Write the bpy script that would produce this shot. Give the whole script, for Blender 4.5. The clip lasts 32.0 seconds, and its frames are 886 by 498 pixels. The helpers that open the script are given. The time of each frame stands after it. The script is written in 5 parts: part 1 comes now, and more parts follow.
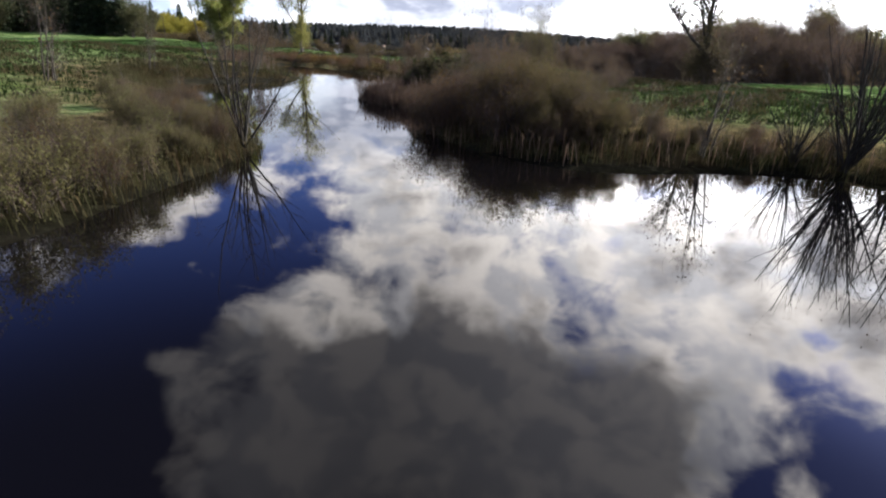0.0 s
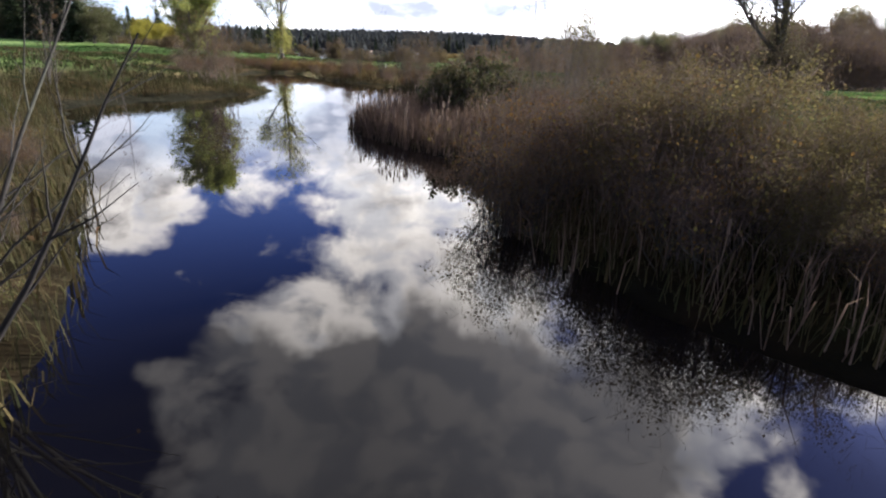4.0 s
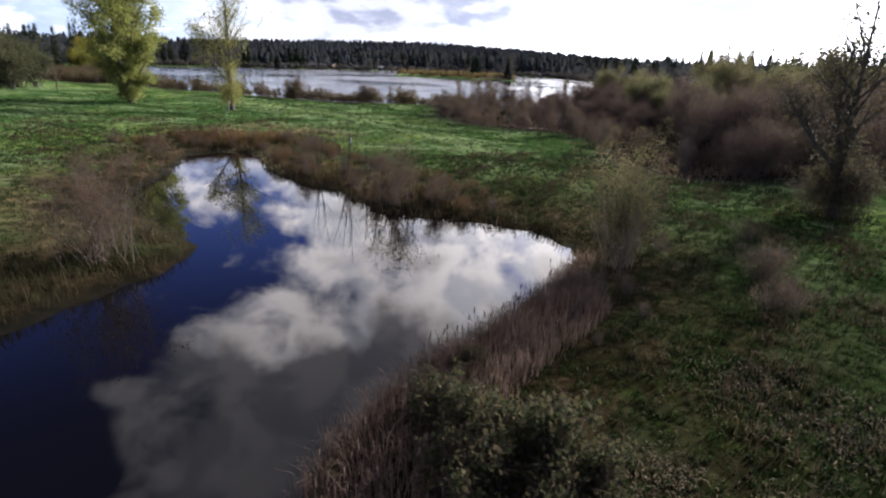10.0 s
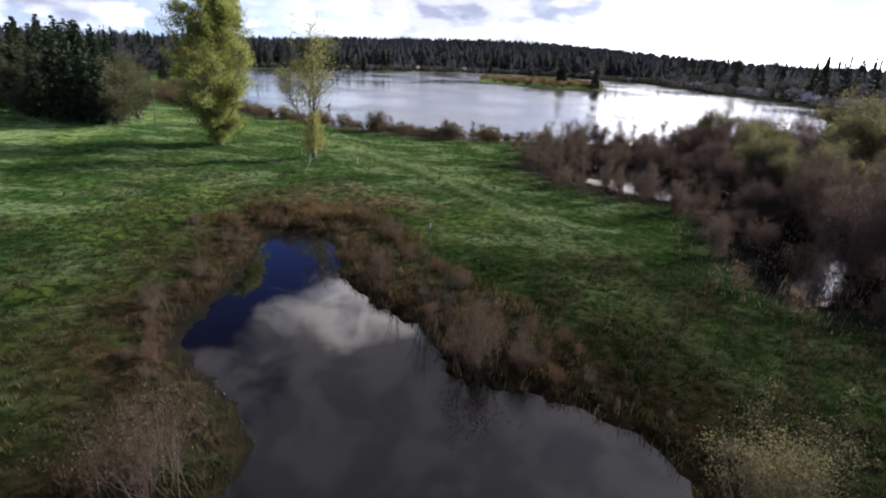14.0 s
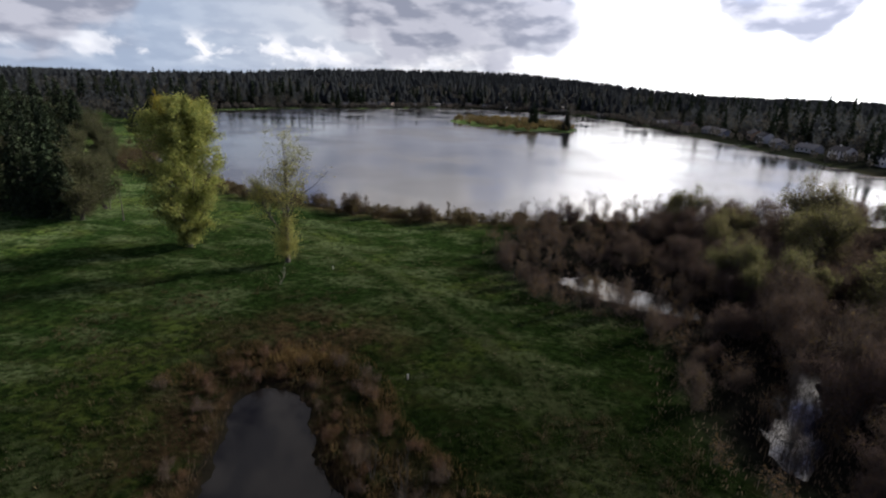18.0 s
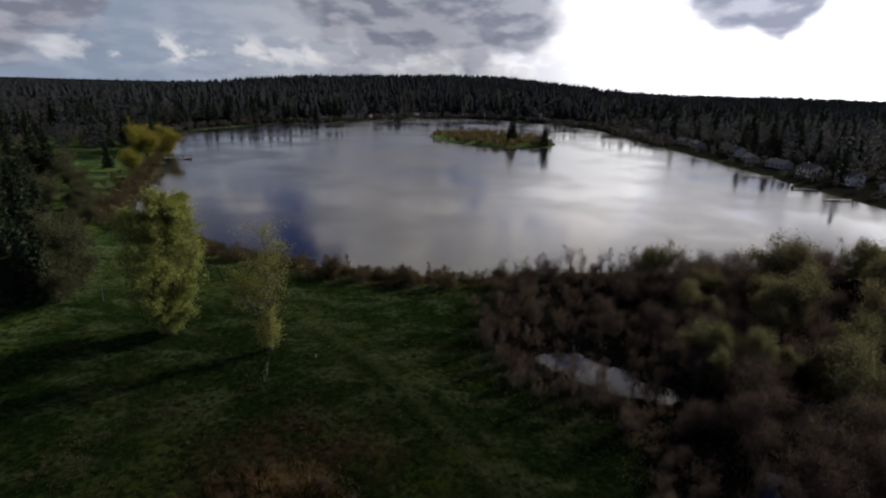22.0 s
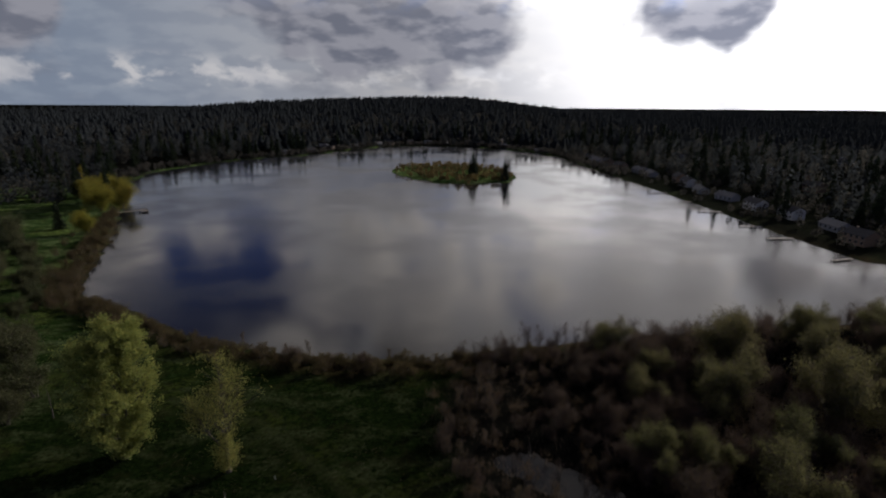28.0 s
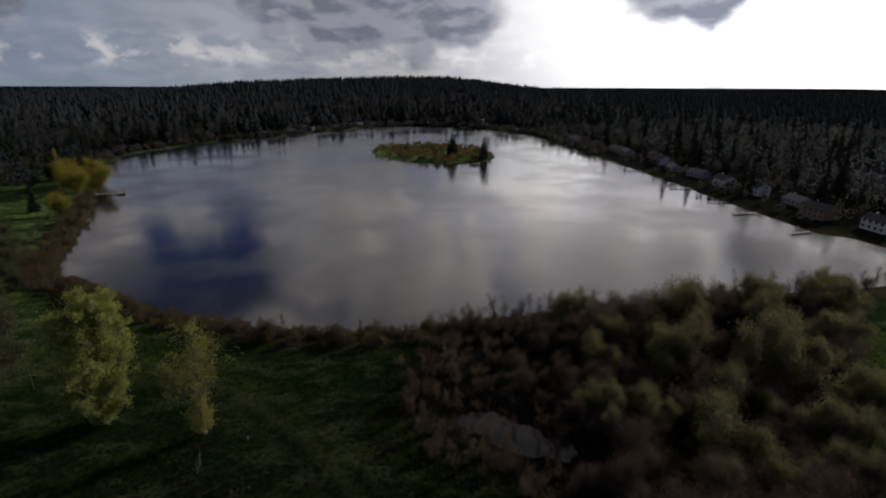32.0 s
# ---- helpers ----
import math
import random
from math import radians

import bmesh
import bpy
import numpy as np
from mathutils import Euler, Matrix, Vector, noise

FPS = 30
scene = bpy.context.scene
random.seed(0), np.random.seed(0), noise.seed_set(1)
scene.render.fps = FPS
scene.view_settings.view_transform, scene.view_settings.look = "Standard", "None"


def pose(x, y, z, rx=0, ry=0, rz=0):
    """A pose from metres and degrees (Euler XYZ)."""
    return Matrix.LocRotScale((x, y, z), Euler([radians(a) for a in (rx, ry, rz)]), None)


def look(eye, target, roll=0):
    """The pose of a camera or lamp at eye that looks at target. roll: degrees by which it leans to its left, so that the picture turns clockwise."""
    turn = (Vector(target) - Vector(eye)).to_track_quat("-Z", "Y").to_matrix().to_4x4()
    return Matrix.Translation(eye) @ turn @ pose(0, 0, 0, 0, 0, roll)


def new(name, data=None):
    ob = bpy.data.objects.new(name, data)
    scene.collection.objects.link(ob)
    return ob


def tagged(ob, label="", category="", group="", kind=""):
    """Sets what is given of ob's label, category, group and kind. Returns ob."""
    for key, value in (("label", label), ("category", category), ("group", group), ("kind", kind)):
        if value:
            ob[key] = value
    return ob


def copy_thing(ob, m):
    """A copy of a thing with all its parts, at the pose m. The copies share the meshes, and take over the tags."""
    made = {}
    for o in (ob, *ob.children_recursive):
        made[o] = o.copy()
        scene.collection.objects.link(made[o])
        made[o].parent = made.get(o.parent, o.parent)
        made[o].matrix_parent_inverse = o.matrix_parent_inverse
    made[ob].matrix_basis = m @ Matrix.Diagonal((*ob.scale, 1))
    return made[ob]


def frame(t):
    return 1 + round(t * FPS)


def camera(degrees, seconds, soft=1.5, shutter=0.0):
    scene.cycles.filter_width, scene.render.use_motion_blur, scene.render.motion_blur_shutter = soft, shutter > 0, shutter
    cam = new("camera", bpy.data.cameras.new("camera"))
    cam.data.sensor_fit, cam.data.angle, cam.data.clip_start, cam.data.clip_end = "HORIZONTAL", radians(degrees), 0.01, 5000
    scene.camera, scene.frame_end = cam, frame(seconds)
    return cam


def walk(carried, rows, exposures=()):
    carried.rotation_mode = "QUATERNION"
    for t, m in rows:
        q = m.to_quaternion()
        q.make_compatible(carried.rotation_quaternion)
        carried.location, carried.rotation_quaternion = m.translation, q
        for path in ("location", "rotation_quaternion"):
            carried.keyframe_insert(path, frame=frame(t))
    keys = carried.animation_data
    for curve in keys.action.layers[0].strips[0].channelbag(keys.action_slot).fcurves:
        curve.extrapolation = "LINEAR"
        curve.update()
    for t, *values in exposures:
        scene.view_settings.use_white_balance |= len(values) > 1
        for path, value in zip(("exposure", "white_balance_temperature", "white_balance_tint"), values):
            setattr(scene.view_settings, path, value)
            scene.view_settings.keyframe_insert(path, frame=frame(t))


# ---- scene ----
# ---- camera and its walk ----
cam = camera(81.2, 32.0, soft=2.2)
PATH = [
    (0, pose(-1.56, -3.23, 3.81, 69.02, 0, -1.25) @ pose(0, 0, 0, 0, 0, 2.85)),
    (0.5, pose(-1.92, -1.41, 3.79, 68.63, 0, -1.31) @ pose(0, 0, 0, 0, 0, 2.45)),
    (1, pose(-2.28, 0.41, 3.69, 68.90, 0, -1.30) @ pose(0, 0, 0, 0, 0, 2.28)),
    (1.5, pose(-2.64, 2.16, 3.72, 68.97, 0, -1.24) @ pose(0, 0, 0, 0, 0, 2.38)),
    (2, pose(-2.89, 3.86, 3.69, 69.58, 0, -1.29) @ pose(0, 0, 0, 0, 0, 2.63)),
    (2.5, pose(-3.10, 5.72, 3.58, 69.27, 0, -1.28) @ pose(0, 0, 0, 0, 0, 2.17)),
    (3, pose(-3.39, 7.60, 3.54, 68.68, 0, -1.61) @ pose(0, 0, 0, 0, 0, 2.33)),
    (3.5, pose(-3.64, 9.40, 3.51, 69.18, 0, -1.93) @ pose(0, 0, 0, 0, 0, 2.43)),
    (5.5, pose(-4.31, 16.50, 4.89, 69.82, 0, -4.17) @ pose(0, 0, 0, 0, 0, 2.19)),
    (6, pose(-4.47, 18.16, 5.41, 69.92, 0, -4.34) @ pose(0, 0, 0, 0, 0, 2.25)),
    (6.5, pose(-4.56, 19.69, 6.07, 70.12, 0, -4.41) @ pose(0, 0, 0, 0, 0, 1.92)),
    (7, pose(-4.64, 20.97, 6.74, 70.26, 0, -4.28) @ pose(0, 0, 0, 0, 0, 1.51)),
    (7.5, pose(-4.69, 22.08, 7.48, 69.81, 0, -4.67) @ pose(0, 0, 0, 0, 0, 0.27)),
    (8, pose(-4.79, 23.31, 8.49, 70.25, 0, -5.18) @ pose(0, 0, 0, 0, 0, 1.94)),
    (8.5, pose(-4.73, 24.45, 9.35, 70.37, 0, -5.48) @ pose(0, 0, 0, 0, 0, 2.17)),
    (9, pose(-4.78, 25.46, 10.28, 70.18, 0, -5.76) @ pose(0, 0, 0, 0, 0, 1.93)),
    (9.5, pose(-4.90, 26.36, 11.09, 70.31, 0, -6.07) @ pose(0, 0, 0, 0, 0, 2.05)),
    (10, pose(-5.04, 27.34, 12.16, 70.40, 0, -6.15) @ pose(0, 0, 0, 0, 0, 2.23)),
    (10.5, pose(-5.09, 28.36, 13.24, 70.33, 0, -6.38) @ pose(0, 0, 0, 0, 0, 2.56)),
    (11, pose(-5.10, 29.23, 14.42, 70.17, 0, -5.82) @ pose(0, 0, 0, 0, 0, 2.50)),
    (11.5, pose(-4.99, 29.94, 15.79, 69.89, 0, -3.87) @ pose(0, 0, 0, 0, 0, 2.18)),
    (12, pose(-4.71, 30.48, 17.27, 69.85, 0, -1.17) @ pose(0, 0, 0, 0, 0, 2.00)),
    (12.5, pose(-4.87, 31.78, 18.67, 69.58, 0, 1.02) @ pose(0, 0, 0, 0, 0, 2.04)),
    (13, pose(-5.54, 33.97, 19.83, 69.65, 0, 2.31) @ pose(0, 0, 0, 0, 0, 2.43)),
    (13.5, pose(-5.95, 35.75, 21.04, 69.72, 0, 2.59) @ pose(0, 0, 0, 0, 0, 2.75)),
    (14, pose(-6.21, 37.18, 22.53, 69.56, 0, 2.27) @ pose(0, 0, 0, 0, 0, 2.81)),
    (14.5, pose(-6.31, 38.38, 24.11, 69.84, 0, 1.88) @ pose(0, 0, 0, 0, 0, 2.83)),
    (16.5, pose(-6.39, 41.58, 31.42, 72.11, 0, 0.80) @ pose(0, 0, 0, 0, 0, 2.64)),
    (17, pose(-6.67, 42.44, 33.45, 72.35, 0, 0.27) @ pose(0, 0, 0, 0, 0, 2.64)),
    (17.5, pose(-6.94, 43.07, 35.52, 72.41, 0, -0.04) @ pose(0, 0, 0, 0, 0, 2.56)),
    (18, pose(-7.15, 43.41, 37.63, 72.28, 0, -0.31) @ pose(0, 0, 0, 0, 0, 2.60)),
    (18.5, pose(-7.19, 43.65, 39.66, 72.44, 0, -0.24) @ pose(0, 0, 0, 0, 0, 2.24)),
    (19, pose(-7.15, 43.94, 41.70, 72.46, 0, -0.26) @ pose(0, 0, 0, 0, 0, 2.08)),
    (19.5, pose(-7.15, 44.24, 43.75, 72.50, 0, -0.51) @ pose(0, 0, 0, 0, 0, 2.02)),
    (20, pose(-7.20, 44.60, 45.93, 72.57, 0, -0.63) @ pose(0, 0, 0, 0, 0, 1.83)),
    (20.5, pose(-7.23, 44.94, 48.14, 72.56, 0, -0.82) @ pose(0, 0, 0, 0, 0, 1.76)),
    (21, pose(-7.17, 45.41, 50.45, 72.60, 0, -1.18) @ pose(0, 0, 0, 0, 0, 1.83)),
    (21.5, pose(-7.06, 45.96, 52.74, 72.34, 0, -1.77) @ pose(0, 0, 0, 0, 0, 1.78)),
    (22, pose(-7.00, 46.58, 54.98, 72.20, 0, -2.29) @ pose(0, 0, 0, 0, 0, 1.66)),
    (22.5, pose(-6.90, 47.21, 57.30, 72.07, 0, -2.70) @ pose(0, 0, 0, 0, 0, 1.59)),
    (23, pose(-6.67, 47.83, 59.65, 72.26, 0, -2.71) @ pose(0, 0, 0, 0, 0, 1.59)),
    (23.5, pose(-6.42, 48.34, 62.03, 72.91, 0, -2.59) @ pose(0, 0, 0, 0, 0, 1.27)),
    (24, pose(-6.13, 48.71, 64.44, 72.63, 0, -2.67) @ pose(0, 0, 0, 0, 0, 1.34)),
    (24.5, pose(-5.93, 48.99, 66.78, 72.45, 0, -2.45) @ pose(0, 0, 0, 0, 0, 1.12)),
    (25, pose(-5.83, 49.28, 69.25, 72.43, 0, -2.58) @ pose(0, 0, 0, 0, 0, 1.48)),
    (25.5, pose(-5.75, 49.52, 71.64, 72.50, 0, -3.83) @ pose(0, 0, 0, 0, 0, 1.91)),
    (27.5, pose(-4.12, 49.93, 75.68, 72.83, 0, -5.78) @ pose(0, 0, 0, 0, 0, 0.48)),
    (28, pose(-3.75, 49.72, 75.69, 73.81, 0, -5.80) @ pose(0, 0, 0, 0, 0, 0.49)),
    (28.5, pose(-3.33, 49.27, 75.61, 73.59, 0, -5.21) @ pose(0, 0, 0, 0, 0, -0.15)),
    (29, pose(-2.85, 48.64, 75.67, 72.77, 0, -4.75) @ pose(0, 0, 0, 0, 0, -0.28)),
    (29.5, pose(-2.32, 47.78, 75.72, 71.56, 0, -4.96) @ pose(0, 0, 0, 0, 0, 0.11)),
    (30, pose(-1.70, 46.73, 75.66, 71.40, 0, -5.97) @ pose(0, 0, 0, 0, 0, 0.30)),
    (30.5, pose(-1.00, 45.72, 75.65, 71.43, 0, -6.56) @ pose(0, 0, 0, 0, 0, -0.06)),
    (31, pose(-0.33, 44.66, 75.68, 71.60, 0, -6.30) @ pose(0, 0, 0, 0, 0, 0.08)),
    (31.5, pose(0.39, 43.57, 75.63, 71.88, 0, -6.69) @ pose(0, 0, 0, 0, 0, 0.00)),
    (32, pose(1.08, 42.46, 75.56, 71.77, 0, -7.46) @ pose(0, 0, 0, 0, 0, 0.29)),
]

EXPOSURES = [(0.0, 0.92, 6050, 13), (1.5, 1.12, 6050, 13), (3.0, 1.24, 6050, 13), (6.0, 1.5, 6000, 15), (7.5, 1.25, 5900, 16), (9.0, 0.92, 5850, 17), (14.0, 0.8, 5850, 17), (17.0, 0.28, 6150, 15), (20.0, -0.42, 6150, 15), (25.0, -0.82, 6150, 15), (28.0, -1.04, 6200, 15), (32.0, -1.02, 6200, 15)]
walk(cam, PATH, EXPOSURES)

# ---- sky and sun ----
SUN_AZ, SUN_EL = radians(57), radians(21)
SUN_DIR = Vector((math.sin(SUN_AZ) * math.cos(SUN_EL), math.cos(SUN_AZ) * math.cos(SUN_EL), math.sin(SUN_EL)))


class Nodes:
    """Short ways to add and link shader nodes."""

    def __init__(self, tree):
        self.tree = tree
        tree.nodes.clear()

    def add(self, kind, **sets):
        n = self.tree.nodes.new(kind)
        for k, v in sets.items():
            if k in ("operation",):
                n.operation = v
            elif k == "blend_type":
                n.blend_type = v
            elif k == "data_type":
                n.data_type = v
            elif k == "interpolation_type":
                n.interpolation_type = v
        return n

    def put(self, socket, value):
        if isinstance(value, bpy.types.NodeSocket):
            self.tree.links.new(value, socket)
        else:
            socket.default_value = value

    def math(self, op, a, b=0.0, c=0.0):
        n = self.add("ShaderNodeMath", operation=op)
        self.put(n.inputs[0], a), self.put(n.inputs[1], b), self.put(n.inputs[2], c)
        return n.outputs[0]

    def vmath(self, op, a, b=(0, 0, 0)):
        n = self.add("ShaderNodeVectorMath", operation=op)
        self.put(n.inputs[0], a), self.put(n.inputs[1], b)
        return n

    def ramp(self, value, lo, hi, to0=0.0, to1=1.0, smooth=True):
        n = self.add("ShaderNodeMapRange", interpolation_type="SMOOTHSTEP" if smooth else "LINEAR")
        n.clamp = True
        for i, v in enumerate((value, lo, hi, to0, to1)):
            self.put(n.inputs[i], v)
        return n.outputs[0]

    def noise(self, vector, scale, detail=4.0, rough=0.55, distortion=0.0):
        n = self.add("ShaderNodeTexNoise")
        if vector is not None:
            self.put(n.inputs["Vector"], vector)
        self.put(n.inputs["Scale"], scale), self.put(n.inputs["Detail"], detail)
        self.put(n.inputs["Roughness"], rough), self.put(n.inputs["Distortion"], distortion)
        return n.outputs["Fac"]

    def mix(self, fac, a, b, blend="MIX"):
        n = self.add("ShaderNodeMix", data_type="RGBA", blend_type=blend)
        self.put(n.inputs[0], fac)
        self.put(n.inputs[6], a if isinstance(a, bpy.types.NodeSocket) else (*a, 1))
        self.put(n.inputs[7], b if isinstance(b, bpy.types.NodeSocket) else (*b, 1))
        return n.outputs[2]


def make_sky():
    w = bpy.data.worlds.new("sky")
    w.use_nodes = True
    scene.world = w
    g = Nodes(w.node_tree)
    way = g.vmath("NORMALIZE", g.add("ShaderNodeTexCoord").outputs["Generated"]).outputs[0]
    xyz = g.add("ShaderNodeSeparateXYZ")
    g.put(xyz.inputs[0], way)
    x, y, z = xyz.outputs
    # clear sky
    sky = g.add("ShaderNodeTexSky")
    sky.sky_type, sky.sun_disc = "NISHITA", False
    sky.sun_elevation, sky.sun_rotation = SUN_EL, SUN_AZ
    sky.air_density, sky.dust_density, sky.ozone_density = 1.0, 0.2, 4.0
    clear = g.add("ShaderNodeBackground")
    deep = g.add("ShaderNodeHueSaturation")
    g.put(deep.inputs["Color"], sky.outputs[0]), g.put(deep.inputs["Saturation"], 1.15), g.put(deep.inputs["Hue"], 0.534)
    g.put(clear.inputs[0], deep.outputs[0]), g.put(clear.inputs[1], g.math("MULTIPLY", g.ramp(z, 0.56, 0.24, 0.026, 0.13), g.ramp(g.vmath("DOT_PRODUCT", way, SUN_DIR).outputs["Value"], 0.60, 0.97, 0.66, 2.8)))
    # a cloud deck seen in perspective
    zz = g.math("ADD", g.math("MAXIMUM", z, 0.0), 0.55)
    comb = g.add("ShaderNodeCombineXYZ")
    g.put(comb.inputs[0], g.math("DIVIDE", x, zz)), g.put(comb.inputs[1], g.math("DIVIDE", y, zz)), g.put(comb.inputs[2], 3.7)
    deck = comb.outputs[0]

    def billows(at):
        return g.math("ADD", g.math("MULTIPLY", g.noise(at, 3.3, 3.0, 0.5, 0.15), 0.42), g.math("MULTIPLY", g.noise(at, 9.5, 5.0, 0.52, 0.25), 0.58))

    body = billows(deck)
    sunward = billows(g.vmath("ADD", deck, (math.sin(SUN_AZ) * 0.04, math.cos(SUN_AZ) * 0.04, 0.02)).outputs[0])
    relief = g.ramp(g.math("SUBTRACT", body, sunward), -0.07, 0.07)

    stray = g.add("ShaderNodeTexNoise")
    g.put(stray.inputs["Vector"], way), g.put(stray.inputs["Scale"], 5.0), g.put(stray.inputs["Detail"], 4.0)
    aside = g.vmath("SUBTRACT", stray.outputs["Color"], (0.5, 0.5, 0.5)).outputs[0]
    drift = g.vmath("NORMALIZE", g.vmath("ADD", way, g.vmath("MULTIPLY", aside, (0.24, 0.24, 0.24)).outputs[0]).outputs[0]).outputs[0]

    def toward(az, el, wide):
        """Nearness of the view to a direction: 1 there, 0 at an angle of wide degrees."""
        a, e = radians(az), radians(el)
        dot = g.vmath("DOT_PRODUCT", drift, (math.sin(a) * math.cos(e), math.cos(a) * math.cos(e), math.sin(e))).outputs["Value"]
        return g.ramp(dot, math.cos(radians(wide)), 1.0)

    def summed(masses):
        total = 0.0
        for az, el, wide, amount in masses:
            total = g.math("ADD", total, g.math("MULTIPLY", toward(az, el, wide), amount))
        return total

    dense = g.math("ADD", g.math("MULTIPLY_ADD", g.math("SUBTRACT", body, 0.5), 2.0, 0.5), summed(CLOUDS))
    cover = g.math("MAXIMUM", g.ramp(dense, 0.32, 0.70), g.ramp(z, 0.22, 0.13))
    thick = g.ramp(g.math("ADD", dense, summed(DARK)), 0.48, 0.98)
    # the low sky: long banks of grey cloud over pale haze
    flat = g.vmath("MULTIPLY", way, (7.0, 7.0, 17.0)).outputs[0]

    def puff(at):
        return g.math("ADD", g.math("MULTIPLY", g.noise(at, 0.95, 2.0, 0.5, 0.2), 0.55), g.math("MULTIPLY", g.noise(at, 2.3, 4.0, 0.48, 0.15), 0.45))

    here = puff(flat)
    there = puff(g.vmath("ADD", flat, (0.12, 0.07, 0.20)).outputs[0])
    bank = g.ramp(g.math("ADD", g.math("MULTIPLY_ADD", g.math("SUBTRACT", here, 0.5), 1.7, 0.5), summed(BANKS)), 0.38, 0.98)
    edge = g.ramp(g.math("SUBTRACT", here, there), -0.07, 0.07)
    near_sun = g.vmath("DOT_PRODUCT", way, SUN_DIR).outputs["Value"]
    haze = g.mix(bank, g.mix(g.ramp(near_sun, 0.05, 0.62), (0.40, 0.475, 0.57), (0.74, 0.74, 0.73)), (0.37, 0.38, 0.425))
    heaps = g.math("MULTIPLY", g.ramp(g.noise(g.vmath("MULTIPLY", way, (19.0, 19.0, 34.0)).outputs[0], 1.0, 5.0, 0.55, 0.3), 0.45, 0.62), g.math("MULTIPLY", g.ramp(z, 0.008, 0.03), g.math("MULTIPLY", g.ramp(z, 0.080, 0.045), g.math("SUBTRACT", 1.0, bank))))
    haze = g.mix(g.math("MULTIPLY", heaps, 0.85), haze, (1.0, 0.99, 0.96))
    haze = g.mix(1.0, haze, g.mix(bank, g.mix(edge, (0.92, 0.93, 0.95), (1.09, 1.08, 1.06)), g.mix(edge, (0.78, 0.81, 0.86), (1.42, 1.40, 1.35))), "MULTIPLY")
    down = g.ramp(z, 0.24, 0.13)
    veil = g.math("MULTIPLY", g.ramp(near_sun, 0.60, 0.80), g.math("SUBTRACT", 1.0, bank))
    haze = g.mix(veil, haze, (0.84, 0.83, 0.79))
    glow = g.math("MULTIPLY", g.ramp(near_sun, 0.52, 0.97), g.math("MULTIPLY", g.ramp(z, 0.18, 0.34, 1.0, 0.29), g.math("SUBTRACT", 1.0, g.math("MULTIPLY", g.math("MULTIPLY", bank, down), 0.66))))
    low = g.math("MULTIPLY", g.ramp(z, 0.10, 0.30, 1.05, 1.0), g.ramp(z, 0.68, 0.80, 1.0, 0.52))
    bright = g.mix(thick, (1.45, 1.37, 1.25), (0.31, 0.295, 0.29))
    bright = g.mix(1.0, bright, g.mix(relief, (0.76, 0.78, 0.82), (1.18, 1.15, 1.10)), "MULTIPLY")
    bright = g.mix(1.0, bright, g.mix(g.ramp(z, 0.02, 0.25), (0.84, 0.95, 1.18), (1, 1, 1)), "MULTIPLY")
    bright = g.mix(down, bright, haze)
    lit = g.math("ADD", low, g.math("MULTIPLY", glow, 2.8))
    clouds = g.add("ShaderNodeBackground")
    g.put(clouds.inputs[0], bright), g.put(clouds.inputs[1], lit)
    both = g.add("ShaderNodeMixShader")
    g.put(both.inputs[0], cover), g.put(both.inputs[1], clear.outputs[0]), g.put(both.inputs[2], clouds.outputs[0])
    out = g.add("ShaderNodeOutputWorld")
    g.put(out.inputs[0], both.outputs[0])


# cloud masses and clearings: azimuth to the right of the heading, height, reach (degrees), amount
CLOUDS = [(2, 54, 30, 0.34), (0, 38, 17, 0.22), (24, 38, 13, 0.24),
          (46, 31, 9, -0.16), (52, 38, 12, -0.24), (41, 40, 7, -0.20), (46, 36, 4, 0.22),
          (-42, 28, 16, -0.30), (-50, 40, 18, -0.40), (-30, 25, 8, -0.36), (-23, 20, 8, -0.16), (-13, 18, 5, -0.14), (10, 20, 9, 0.16), (14, 26, 6, 0.26), (-25, 40, 8, 0.14), (-40, 36, 8, -0.18),
          (-34, 33, 7, 0.14), (-39, 21, 5, 0.28), (-7, 24, 9, 0.10), (-4, 14, 10, 0.14), (12, 24, 9, 0.12), (30, 23, 11, 0.22), (38, 17, 10, 0.24), (47, 15, 10, 0.34),
          (36, 0, 12, 0.30), (20, 0, 14, 0.20), (62, 17, 14, 0.22), (25, 7, 20, 0.16), (-28, 4, 16, 0.20), (0, 5, 20, 0.16), (180, 40, 105, -0.22), (0, 88, 26, -0.20)]
# where the clouds are deep and grey
DARK = [(0, 56, 32, 0.50), (0, 40, 14, 0.26), (20, 40, 14, 0.26), (-16, 41, 13, 0.20), (-7, 23, 9, -0.18), (9, 27, 7, -0.16), (-12, 27, 7, -0.16), (14, 20, 8, -0.18), (30, 21, 11, -0.26), (44, 31, 9, -0.20), (-4, 14, 9, -0.16), (20, 4, 14, -0.35), (-32, 34, 16, 0.60), (-22, 36, 10, 0.30), (-26, 31, 7, 0.35), (10, 20, 8, -0.14)]
# grey banks and bright gaps low over the horizon
BANKS = [(-36, 8.5, 8.5, 0.95), (-46, 8, 10, 0.4), (-23, 6, 9, -0.30), (-11, 8.5, 6.5, 0.60), (-4, 6.5, 6, 0.65), (3, 6, 6, 0.65), (10, 7.5, 5, 0.50), (-2, 12, 9, 0.45), (-16, 1, 7, -0.20), (4, 1, 5, -0.25), (18, 5, 9, -0.50), (31, 10.5, 7.5, 0.85), (24, 2, 9, -0.35), (41, 4, 10, -0.55), (56, 6, 16, -0.50)]
make_sky()
sun = new("sun", bpy.data.lights.new("sun", "SUN"))
sun.data.energy, sun.data.angle, sun.data.color = 5.4, radians(1.2), (1.0, 0.91, 0.78)
sun.matrix_world = look(SUN_DIR * 100, (0, 0, 0))


